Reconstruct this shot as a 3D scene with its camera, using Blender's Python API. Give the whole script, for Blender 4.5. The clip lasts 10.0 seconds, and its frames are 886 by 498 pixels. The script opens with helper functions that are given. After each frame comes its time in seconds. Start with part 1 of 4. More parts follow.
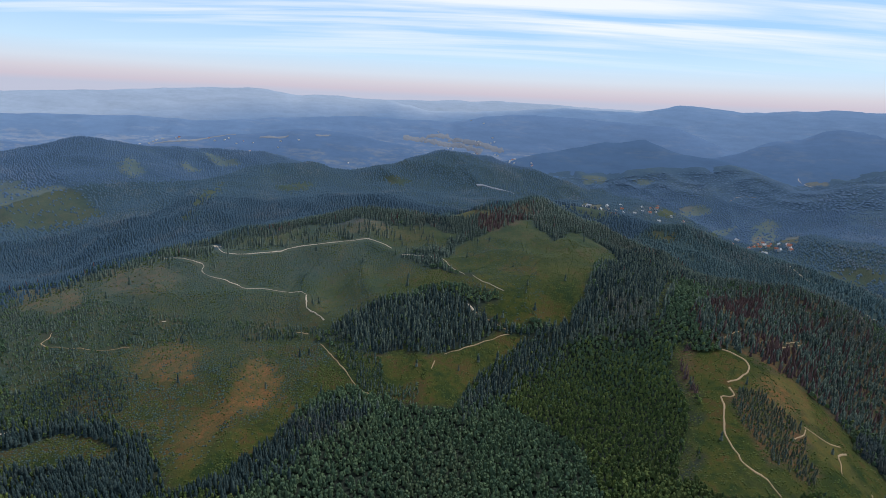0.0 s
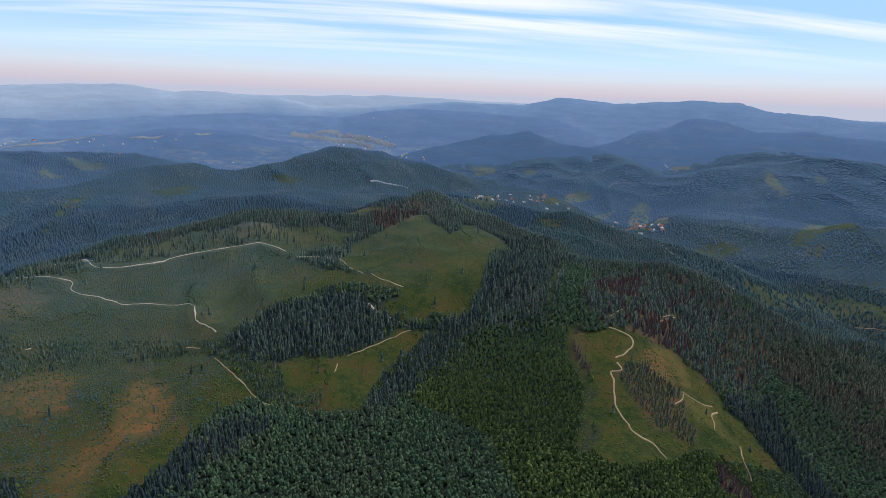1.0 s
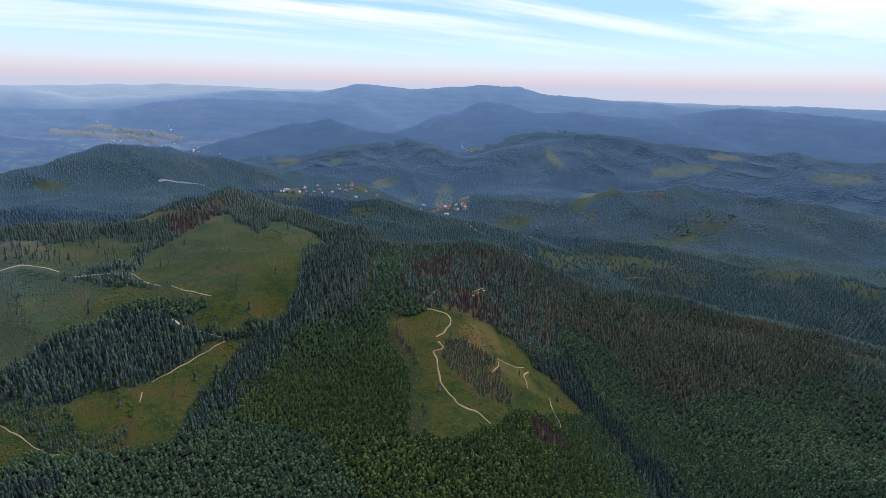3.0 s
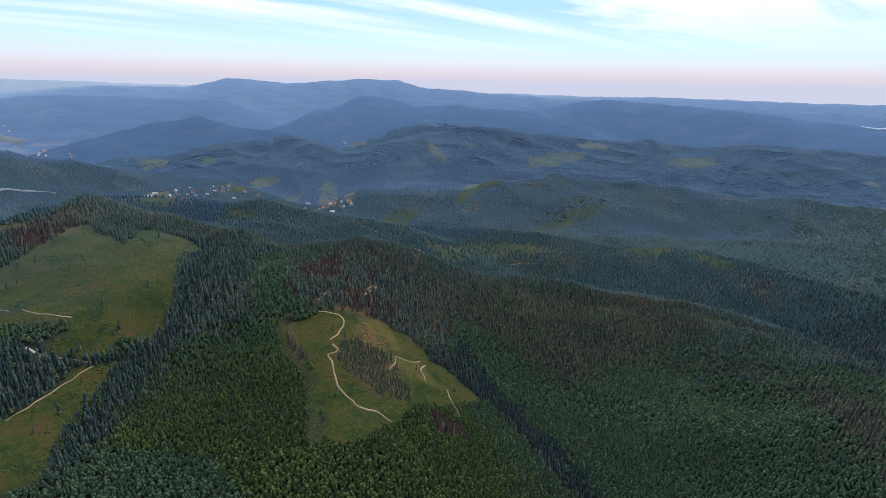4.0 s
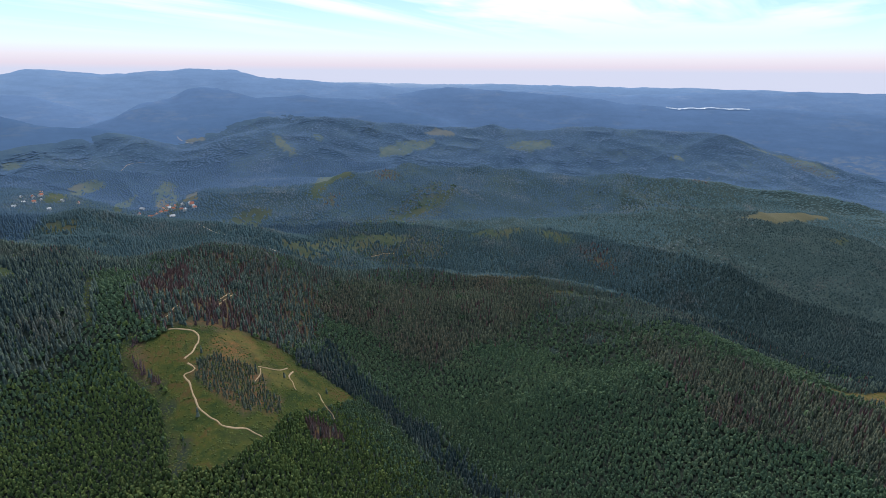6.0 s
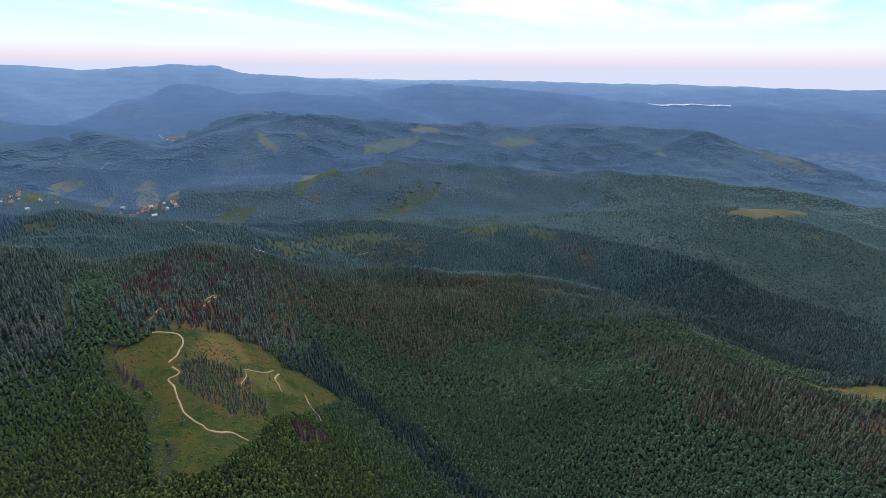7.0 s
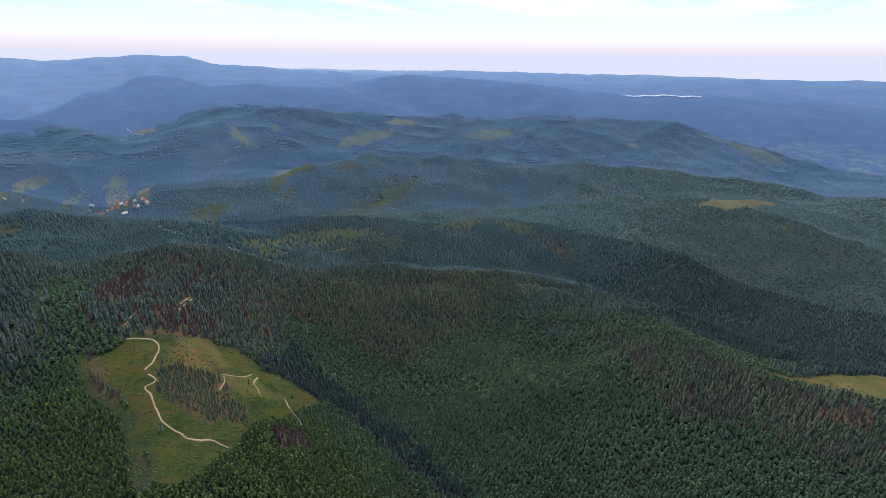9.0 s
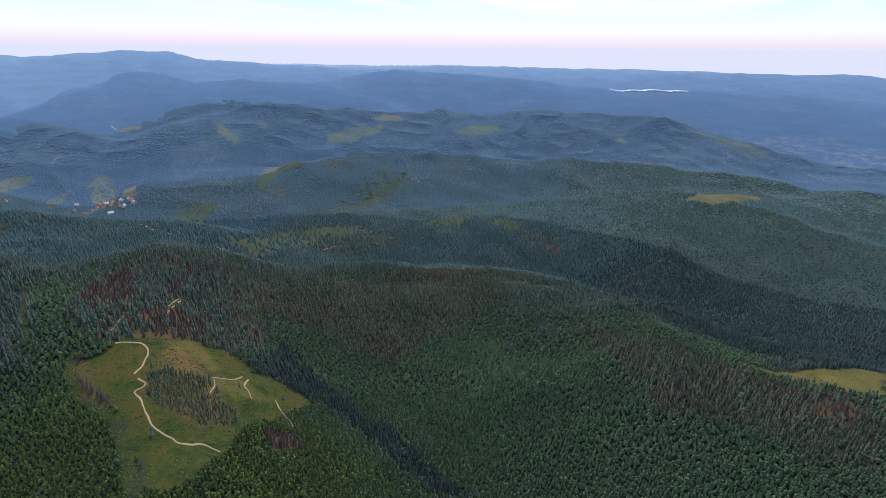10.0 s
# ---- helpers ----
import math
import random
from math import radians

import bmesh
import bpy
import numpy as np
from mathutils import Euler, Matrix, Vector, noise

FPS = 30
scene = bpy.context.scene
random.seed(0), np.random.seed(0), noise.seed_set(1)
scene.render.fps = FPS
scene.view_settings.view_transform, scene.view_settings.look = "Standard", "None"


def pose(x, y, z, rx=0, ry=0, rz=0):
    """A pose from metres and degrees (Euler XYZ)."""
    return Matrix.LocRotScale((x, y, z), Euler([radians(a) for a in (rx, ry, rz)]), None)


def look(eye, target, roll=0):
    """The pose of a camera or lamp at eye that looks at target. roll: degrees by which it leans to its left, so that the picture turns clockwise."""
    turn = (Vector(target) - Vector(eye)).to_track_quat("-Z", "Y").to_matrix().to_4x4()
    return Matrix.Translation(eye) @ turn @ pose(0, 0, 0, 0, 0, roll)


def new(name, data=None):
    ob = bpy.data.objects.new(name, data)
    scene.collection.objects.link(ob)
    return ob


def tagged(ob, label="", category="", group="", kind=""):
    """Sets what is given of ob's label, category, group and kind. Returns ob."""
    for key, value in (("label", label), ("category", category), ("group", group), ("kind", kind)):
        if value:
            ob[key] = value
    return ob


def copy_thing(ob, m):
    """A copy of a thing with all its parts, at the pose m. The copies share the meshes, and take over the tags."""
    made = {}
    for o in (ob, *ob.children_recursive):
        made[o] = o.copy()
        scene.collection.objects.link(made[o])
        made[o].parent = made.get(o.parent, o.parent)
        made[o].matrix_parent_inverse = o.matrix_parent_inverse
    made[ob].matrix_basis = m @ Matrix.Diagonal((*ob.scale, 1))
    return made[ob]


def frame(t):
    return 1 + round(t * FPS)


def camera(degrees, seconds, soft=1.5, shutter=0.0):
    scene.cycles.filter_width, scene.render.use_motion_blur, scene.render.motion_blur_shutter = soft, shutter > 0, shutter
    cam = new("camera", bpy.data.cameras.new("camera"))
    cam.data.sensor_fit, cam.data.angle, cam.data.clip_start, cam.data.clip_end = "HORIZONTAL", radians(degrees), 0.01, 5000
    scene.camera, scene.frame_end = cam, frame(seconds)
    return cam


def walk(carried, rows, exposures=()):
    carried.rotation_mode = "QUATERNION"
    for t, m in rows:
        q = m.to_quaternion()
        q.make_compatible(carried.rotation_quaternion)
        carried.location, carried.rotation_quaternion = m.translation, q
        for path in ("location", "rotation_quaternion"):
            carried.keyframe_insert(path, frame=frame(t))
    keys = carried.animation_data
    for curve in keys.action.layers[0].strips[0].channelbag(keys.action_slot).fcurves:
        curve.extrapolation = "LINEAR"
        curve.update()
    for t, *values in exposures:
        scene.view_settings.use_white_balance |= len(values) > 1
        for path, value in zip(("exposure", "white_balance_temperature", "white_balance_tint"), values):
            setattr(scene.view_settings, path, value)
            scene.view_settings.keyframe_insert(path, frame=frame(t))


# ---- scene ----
cam = camera(76.17, 10.0, soft=0.85)
PATH = [
    (0.0, (0.00, 0.00, 560.00), (0.000, 96.362, 533.273), 3.580),
    (0.5, (0.20, 1.25, 561.93), (8.810, 97.239, 535.247), 3.320),
    (1.0, (0.34, 2.52, 563.78), (18.334, 97.194, 537.074), 3.046),
    (1.5, (0.44, 3.74, 565.45), (27.096, 96.295, 538.566), 2.797),
    (2.0, (0.57, 4.88, 566.96), (33.641, 95.276, 539.842), 2.672),
    (2.5, (0.82, 6.09, 568.37), (41.635, 93.205, 541.082), 2.473),
    (4.0, (3.04, 11.41, 572.73), (67.160, 82.923, 544.893), 2.036),
    (4.5, (3.44, 13.11, 574.19), (76.017, 75.958, 546.218), 1.648),
    (5.0, (3.68, 14.68, 575.71), (81.422, 70.889, 547.472), 1.413),
    (5.5, (3.85, 15.91, 577.36), (83.147, 69.664, 548.674), 1.375),
    (7.0, (4.34, 17.04, 586.34), (85.596, 67.145, 556.582), 1.479),
    (7.5, (4.35, 17.58, 589.82), (86.054, 66.691, 559.623), 1.486),
    (8.0, (4.33, 18.09, 593.40), (86.457, 66.267, 562.848), 1.539),
    (8.5, (4.39, 18.61, 597.10), (86.933, 65.799, 566.119), 1.573),
    (9.0, (4.52, 19.09, 600.95), (87.438, 65.334, 569.531), 1.507),
    (9.5, (4.64, 19.45, 604.83), (87.881, 64.794, 572.973), 1.478),
    (10.0, (4.72, 19.78, 608.73), (88.274, 64.215, 576.406), 1.385),
]
walk(cam, [(t, look(eye, target, roll)) for t, eye, target, roll in PATH], exposures=[(0.0, -0.05), (2.5, 0.10), (5.0, 0.25), (7.0, 0.38), (10.0, 0.45)])

# ---- light ----
SUN_AZ, SUN_EL = 55.0, 58.0          # degrees to the right of +y, and above the horizon


world = bpy.data.worlds.new("sky")
scene.world = world
world.use_nodes = True
wn, wl = world.node_tree.nodes, world.node_tree.links
wn.clear()
w_out, w_bg = wn.new("ShaderNodeOutputWorld"), wn.new("ShaderNodeBackground")
w_sky = wn.new("ShaderNodeTexSky")
w_sky.sky_type, w_sky.sun_disc = "NISHITA", False
w_sky.sun_elevation, w_sky.sun_rotation = radians(SUN_EL), radians(SUN_AZ)
w_sky.altitude, w_sky.dust_density = 900, 2.5
w_scale = wn.new("ShaderNodeVectorMath")
w_scale.operation = "SCALE"
w_scale.inputs["Scale"].default_value = 0.085
wl.new(w_sky.outputs[0], w_scale.inputs[0])
w_co = wn.new("ShaderNodeTexCoord")
w_tilt = wn.new("ShaderNodeMapping")
w_tilt.vector_type = "POINT"
w_tilt.inputs["Rotation"].default_value = (radians(0.5), radians(1.0), 0)
w_xyz = wn.new("ShaderNodeSeparateXYZ")
wl.new(w_co.outputs["Generated"], w_tilt.inputs[0])
wl.new(w_tilt.outputs[0], w_xyz.inputs[0])


def w_math(op, a, b, clamp=False):
    n = wn.new("ShaderNodeMath")
    n.operation, n.use_clamp = op, clamp
    for i, v in enumerate((a, b)):
        if isinstance(v, (int, float)):
            n.inputs[i].default_value = v
        else:
            wl.new(v, n.inputs[i])
    return n.outputs[0]


def w_ramp(value, stops):
    n = wn.new("ShaderNodeValToRGB")
    while len(n.color_ramp.elements) < len(stops):
        n.color_ramp.elements.new(0.5)
    for e, (p, c) in zip(n.color_ramp.elements, stops):
        e.position, e.color = p, (*c, 1)
    wl.new(value, n.inputs[0])
    return n.outputs[0]


def w_mix(fac, a, b):
    n = wn.new("ShaderNodeMix")
    n.data_type = "RGBA"
    for s, v in ((0, fac), (6, a), (7, b)):
        if isinstance(v, (int, float)):
            n.inputs[s].default_value = v
        elif isinstance(v, tuple):
            n.inputs[s].default_value = (*v, 1)
        else:
            wl.new(v, n.inputs[s])
    return n.outputs[2]


# dusty air low over the horizon, clear above
rise = w_math("MULTIPLY", w_xyz.outputs[2], 2.5, True)
low_air = w_ramp(rise, [(0.0, (0.38, 0.40, 0.50)), (0.02, (0.45, 0.41, 0.48)), (0.05, (0.49, 0.47, 0.53)), (0.085, (0.49, 0.55, 0.64)), (0.15, (0.42, 0.59, 0.76)), (0.3, (0.27, 0.48, 0.78)), (1.0, (0.20, 0.42, 0.78))])
air = w_mix(w_math("MULTIPLY", w_xyz.outputs[2], 1.6, True), low_air, w_scale.outputs[0])
# high thin cloud, in a layer overhead
flat = w_math("ADD", w_math("MAXIMUM", w_xyz.outputs[2], 0.0), 0.07)
cloud_at = wn.new("ShaderNodeCombineXYZ")
wl.new(w_math("DIVIDE", w_xyz.outputs[0], flat), cloud_at.inputs[0])
wl.new(w_math("DIVIDE", w_xyz.outputs[1], flat), cloud_at.inputs[1])


def cloud_noise(scale, turn, detail, seed):
    m, n = wn.new("ShaderNodeMapping"), wn.new("ShaderNodeTexNoise")
    m.inputs["Location"].default_value = (seed, seed * 0.7, 0)
    m.inputs["Rotation"].default_value = (0, 0, radians(turn))
    m.inputs["Scale"].default_value = scale
    wl.new(cloud_at.outputs[0], m.inputs[0])
    wl.new(m.outputs[0], n.inputs["Vector"])
    n.inputs["Scale"].default_value, n.inputs["Detail"].default_value, n.inputs["Roughness"].default_value = 1.0, detail, 0.55
    n.inputs["Distortion"].default_value = 0.3
    return n.outputs[0]


streak = cloud_noise((0.14, 0.95, 1), 8, 6, 3.1)
veil = cloud_noise((0.28, 0.42, 1), -20, 5, 9.4)
sunward = w_math("ADD", w_math("MULTIPLY", w_xyz.outputs[0], 0.966), w_math("MULTIPLY", w_xyz.outputs[1], 0.259))
cover_a = w_math("MULTIPLY", w_math("SUBTRACT", streak, 0.46), 7.0, True)
cover_b = w_math("ADD", w_math("MULTIPLY", w_math("SUBTRACT", veil, 0.5), 9.0), w_math("ADD", w_math("MULTIPLY", w_math("SUBTRACT", sunward, 0.83), 6.0), -0.6), True)
fade = w_math("MULTIPLY", w_math("SUBTRACT", w_xyz.outputs[2], 0.045), 14.0, True)
cover = w_math("MULTIPLY", w_math("MAXIMUM", w_math("MULTIPLY", cover_a, 0.85), cover_b), fade)
wl.new(w_mix(cover, air, (0.70, 0.72, 0.75)), w_bg.inputs[0])
w_bg.inputs[1].default_value = 1.45
wl.new(w_bg.outputs[0], w_out.inputs[0])

sun = new("sun", bpy.data.lights.new("sun", "SUN"))
sun.data.energy, sun.data.angle, sun.data.color = 2.6, radians(4.0), (1.0, 0.985, 0.96)
sun.matrix_world = look((0, 0, 900), (-math.sin(radians(SUN_AZ)) * math.cos(radians(SUN_EL)), -math.cos(radians(SUN_AZ)) * math.cos(radians(SUN_EL)), 900 - math.sin(radians(SUN_EL))))


# ---- materials ----
class Mat:
    """A small node builder round one Principled surface."""

    def __init__(self, name):
        self.m = bpy.data.materials.new(name)
        self.m.use_nodes = True
        self.n, self.l = self.m.node_tree.nodes, self.m.node_tree.links
        self.b = self.n["Principled BSDF"]
        self.geo = self.n.new("ShaderNodeNewGeometry")

    def put(self, socket, value):
        s = self.b.inputs[socket] if isinstance(socket, str) else socket
        if isinstance(value, bpy.types.NodeSocket):
            self.l.new(value, s)
        elif isinstance(value, tuple):
            s.default_value = (*value, 1) if len(value) == 3 and s.type == "RGBA" else value
        else:
            s.default_value = value
        return self

    def noise(self, size, detail=4, rough=0.55, stretch=(1, 1, 1), out=0):
        m, t = self.n.new("ShaderNodeMapping"), self.n.new("ShaderNodeTexNoise")
        m.inputs["Scale"].default_value = [s / size for s in stretch]
        self.l.new(self.geo.outputs["Position"], m.inputs[0])
        self.l.new(m.outputs[0], t.inputs["Vector"])
        t.inputs["Scale"].default_value, t.inputs["Detail"].default_value, t.inputs["Roughness"].default_value = 1, detail, rough
        return t.outputs[out]

    def math(self, op, a, b, clamp=False):
        t = self.n.new("ShaderNodeMath")
        t.operation, t.use_clamp = op, clamp
        self.put(t.inputs[0], a), self.put(t.inputs[1], b)
        return t.outputs[0]

    def step(self, value, lo, hi):
        t = self.n.new("ShaderNodeMapRange")
        t.inputs[1].default_value, t.inputs[2].default_value = lo, hi
        self.put(t.inputs[0], value)
        return t.outputs[0]

    def mix(self, fac, a, b, blend="MIX"):
        t = self.n.new("ShaderNodeMix")
        t.data_type, t.blend_type = "RGBA", blend
        self.put(t.inputs[0], fac), self.put(t.inputs[6], a), self.put(t.inputs[7], b)
        return t.outputs[2]

    def ramp(self, value, stops):
        t = self.n.new("ShaderNodeValToRGB")
        while len(t.color_ramp.elements) < len(stops):
            t.color_ramp.elements.new(0.5)
        for e, (p, c) in zip(t.color_ramp.elements, stops):
            e.position, e.color = p, (*c, 1)
        self.put(t.inputs[0], value)
        return t.outputs[0]

    def bump(self, value, strength, distance):
        t = self.n.new("ShaderNodeBump")
        t.inputs["Strength"].default_value, t.inputs["Distance"].default_value = strength, distance
        self.l.new(value, t.inputs["Height"])
        self.l.new(t.outputs[0], self.b.inputs["Normal"])
        return self

    def end(self, rough=0.8, spec=0.25, sheen=0.0, tint=(1, 1, 1)):
        self.put("Roughness", rough).put("Specular IOR Level", spec).put("Sheen Weight", sheen)
        self.put("Sheen Roughness", 0.45).put("Sheen Tint", tint)
        return self.m


HAZE_TINT = (0.50, 0.68, 1.0)            # blue sheen tint on needles and leaves, in place of haze


def foliage(name, dark, mid, light, tuft, sheen, sick=(0.10, 0.07, 0.04), ill=0.0, vary=0.75, relief=0.9):
    m = Mat(name)
    one = m.geo.outputs["Random Per Island"]
    tone = m.math("ADD", m.math("ADD", m.math("MULTIPLY", one, vary), 0.375 - vary / 2), m.math("MULTIPLY", m.noise(90, 3), 0.42))
    col = m.ramp(tone, [(0.15, dark), (0.5, mid), (0.9, light)])
    if ill:
        worn = m.math("MULTIPLY", m.step(m.noise(140, 4, 0.65), 0.52, 0.68), m.step(m.math("ADD", one, m.noise(25, 3)), 0.6, 1.2))
        col = m.mix(m.math("MULTIPLY", worn, ill), col, sick)
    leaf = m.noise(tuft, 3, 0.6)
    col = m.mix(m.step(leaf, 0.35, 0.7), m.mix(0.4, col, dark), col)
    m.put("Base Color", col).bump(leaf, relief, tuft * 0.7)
    return m.end(0.9, 0.05, sheen, HAZE_TINT)


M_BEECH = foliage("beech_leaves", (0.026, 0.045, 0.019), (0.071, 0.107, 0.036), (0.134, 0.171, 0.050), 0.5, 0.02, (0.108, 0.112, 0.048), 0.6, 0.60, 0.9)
# beech for farther off, its green made bluer to hold haze
M_BEECH_COOL = foliage("haze_cooled_beech_leaves", (0.032, 0.057, 0.037), (0.066, 0.109, 0.063), (0.109, 0.158, 0.078), 0.6, 0.02, (0.112, 0.122, 0.074), 0.5, 0.45, 0.8)
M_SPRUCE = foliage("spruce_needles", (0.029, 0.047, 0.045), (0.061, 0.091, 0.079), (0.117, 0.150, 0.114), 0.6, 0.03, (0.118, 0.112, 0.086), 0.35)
# a darker conifer tone, for the right slopes and some stands nearer by
M_CONIFER_DARK = foliage("dark_conifer_needles", (0.016, 0.030, 0.033), (0.030, 0.052, 0.054), (0.055, 0.081, 0.078), 0.8, 0.0, (0.080, 0.080, 0.076), 0.6, 0.7, 0.8)
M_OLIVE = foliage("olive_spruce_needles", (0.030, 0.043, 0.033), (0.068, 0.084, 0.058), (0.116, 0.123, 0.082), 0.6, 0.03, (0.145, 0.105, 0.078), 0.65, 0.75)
# spruce again at four distances, with growing haze put into the base colour
M_SPRUCE_SLOPE = foliage("spruce_needles_haze_1", (0.036, 0.055, 0.052), (0.063, 0.091, 0.080), (0.107, 0.135, 0.104), 0.9, 0.0, (0.125, 0.112, 0.096), 0.7, 0.6, 0.7)
M_SPRUCE_MID = foliage("spruce_needles_haze_2", (0.033, 0.064, 0.073), (0.048, 0.087, 0.100), (0.076, 0.116, 0.121), 1.4, 0.0, (0.130, 0.128, 0.122), 0.8, 0.45, 0.6)
M_SPRUCE_HIGH = foliage("spruce_needles_haze_3", (0.037, 0.071, 0.108), (0.045, 0.084, 0.125), (0.063, 0.103, 0.139), 2.5, 0.0, (0.124, 0.138, 0.150), 0.8, 0.35, 0.3)
M_SPRUCE_FAR = foliage("spruce_needles_haze_4", (0.050, 0.092, 0.158), (0.058, 0.103, 0.173), (0.068, 0.115, 0.184), 4.0, 0.0, (0.118, 0.150, 0.200), 0.7, 0.25, 0.1)
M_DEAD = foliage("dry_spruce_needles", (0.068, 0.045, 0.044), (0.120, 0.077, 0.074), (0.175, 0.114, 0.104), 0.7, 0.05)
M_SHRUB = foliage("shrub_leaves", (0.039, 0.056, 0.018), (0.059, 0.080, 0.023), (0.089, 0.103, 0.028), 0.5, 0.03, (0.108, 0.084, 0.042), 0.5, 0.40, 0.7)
# the same bushes greyed bluish, haze over the left slopes put into their colour
M_SHRUB_HAZE = foliage("hazed_shrub_leaves", (0.033, 0.057, 0.055), (0.049, 0.082, 0.074), (0.074, 0.105, 0.082), 0.5, 0.04, (0.092, 0.076, 0.066), 0.6, 0.35, 0.7)


def bark(name, a, b):
    m = Mat(name)
    m.put("Base Color", m.mix(m.noise(0.5, 5, 0.6, (1, 1, 0.2)), a, b)).bump(m.noise(0.2, 4), 0.6, 0.05)
    return m.end(0.9, 0.1)


M_BARK_GREY = bark("beech_bark", (0.11, 0.11, 0.10), (0.24, 0.23, 0.21))
M_BARK_BROWN = bark("spruce_bark", (0.06, 0.045, 0.035), (0.15, 0.11, 0.085))


def ground_material():
    """Soil, meadow, heath and bare earth, mixed by the cover painted on the sheet; its alpha tints them with haze."""
    m = Mat("hill_ground")
    a = m.n.new("ShaderNodeVertexColor")
    a.layer_name = "cover"
    s = m.n.new("ShaderNodeSeparateColor")
    m.l.new(a.outputs[0], s.inputs[0])
    fine, some, wide, speck = m.noise(2.4, 5, 0.7), m.noise(9.0, 4, 0.6), m.noise(45.0, 4), m.noise(1.1, 3, 0.6)
    dark = m.step(fine, 0.40, 0.62)
    litter = m.mix(fine, (0.014, 0.022, 0.018), (0.034, 0.042, 0.032))
    blend = m.math("ADD", m.math("MULTIPLY", wide, 0.55), m.math("MULTIPLY", some, 0.45))
    grass = m.ramp(blend, [(0.41, (0.017, 0.032, 0.010)), (0.47, (0.032, 0.045, 0.011)), (0.53, (0.055, 0.058, 0.013)), (0.59, (0.072, 0.048, 0.018))])
    grass = m.mix(m.math("MULTIPLY", m.step(speck, 0.61, 0.69), 0.16), grass, (0.19, 0.175, 0.085))
    grass = m.mix(dark, m.mix(0.40, grass, (0.022, 0.036, 0.020)), grass)
    heath = m.ramp(m.math("ADD", m.math("MULTIPLY", m.noise(16, 5, 0.7), 0.6), m.math("MULTIPLY", some, 0.4)), [(0.38, (0.062, 0.076, 0.034)), (0.48, (0.130, 0.084, 0.038)), (0.58, (0.215, 0.092, 0.042))])
    heath = m.mix(dark, m.mix(0.55, heath, (0.035, 0.045, 0.020)), heath)
    dry = m.mix(m.step(fine, 0.3, 0.7), (0.135, 0.102, 0.036), (0.200, 0.160, 0.062))
    col = m.mix(s.outputs[0], litter, grass)
    col = m.mix(s.outputs[1], col, heath)
    col = m.mix(s.outputs[2], col, dry)
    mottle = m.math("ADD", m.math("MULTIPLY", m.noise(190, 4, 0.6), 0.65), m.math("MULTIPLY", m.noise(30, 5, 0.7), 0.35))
    # bluish tones of distance haze, put into the colour by the cover's alpha
    hazed = m.ramp(mottle, [(0.36, (0.042, 0.080, 0.088)), (0.5, (0.054, 0.096, 0.104)), (0.64, (0.072, 0.110, 0.106))])
    hazed_far = m.ramp(mottle, [(0.36, (0.048, 0.090, 0.154)), (0.5, (0.056, 0.103, 0.172)), (0.58, (0.066, 0.114, 0.174)), (0.66, (0.084, 0.130, 0.170))])
    hazed = m.mix(m.step(a.outputs[1], 0.52, 1.0), hazed, hazed_far)
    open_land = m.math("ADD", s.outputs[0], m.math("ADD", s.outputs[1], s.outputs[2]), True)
    hazed_pasture = m.mix(s.outputs[2], m.mix(m.step(mottle, 0.42, 0.58), (0.046, 0.071, 0.056), (0.080, 0.095, 0.062)), (0.150, 0.115, 0.078))
    hazed_pasture = m.mix(m.step(a.outputs[1], 0.65, 1.0), hazed_pasture, m.mix(s.outputs[2], m.mix(m.step(mottle, 0.42, 0.58), (0.112, 0.156, 0.156), (0.156, 0.186, 0.166)), (0.27, 0.21, 0.155)))
    hazed = m.mix(m.math("MULTIPLY", open_land, 0.75), hazed, hazed_pasture)
    col = m.mix(m.math("MULTIPLY", a.outputs[1], 0.88), col, hazed)
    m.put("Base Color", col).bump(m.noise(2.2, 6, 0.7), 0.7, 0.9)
    return m.end(0.95, 0.03)


M_GROUND = ground_material()


def distance_material():
    """Far wooded country with paler fields: haze is put into the blues, which glow faintly as a backdrop."""
    m = Mat("far_country")
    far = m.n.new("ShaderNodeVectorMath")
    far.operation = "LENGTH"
    # distance counted from a point off to the right, where haze comes later
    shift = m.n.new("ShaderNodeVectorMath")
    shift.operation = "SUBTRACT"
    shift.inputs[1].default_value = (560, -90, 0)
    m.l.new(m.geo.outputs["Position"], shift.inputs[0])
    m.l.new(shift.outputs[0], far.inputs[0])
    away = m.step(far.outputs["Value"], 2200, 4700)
    # haze put into the colour, from deep blue to nearly the sky's paleness
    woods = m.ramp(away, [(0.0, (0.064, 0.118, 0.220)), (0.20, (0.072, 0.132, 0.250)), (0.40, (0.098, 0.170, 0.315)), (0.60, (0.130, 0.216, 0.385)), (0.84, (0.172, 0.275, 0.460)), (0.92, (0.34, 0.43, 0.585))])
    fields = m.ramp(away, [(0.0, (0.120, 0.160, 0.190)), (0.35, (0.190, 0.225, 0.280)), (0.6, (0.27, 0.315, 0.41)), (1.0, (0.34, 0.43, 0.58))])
    zed = m.n.new("ShaderNodeSeparateXYZ")
    m.l.new(m.geo.outputs["Position"], zed.inputs[0])
    lowland = m.step(zed.outputs[2], 285, 225)
    patch = m.math("MULTIPLY", m.step(m.math("ADD", m.noise(240, 4, 0.6, (1, 1, 5)), m.math("MULTIPLY", lowland, 0.12)), 0.52, 0.62), m.step(m.noise(80, 4, 0.7, (1, 1.6, 7)), 0.44, 0.60))
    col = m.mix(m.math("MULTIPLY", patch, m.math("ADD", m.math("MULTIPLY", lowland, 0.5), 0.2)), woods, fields)
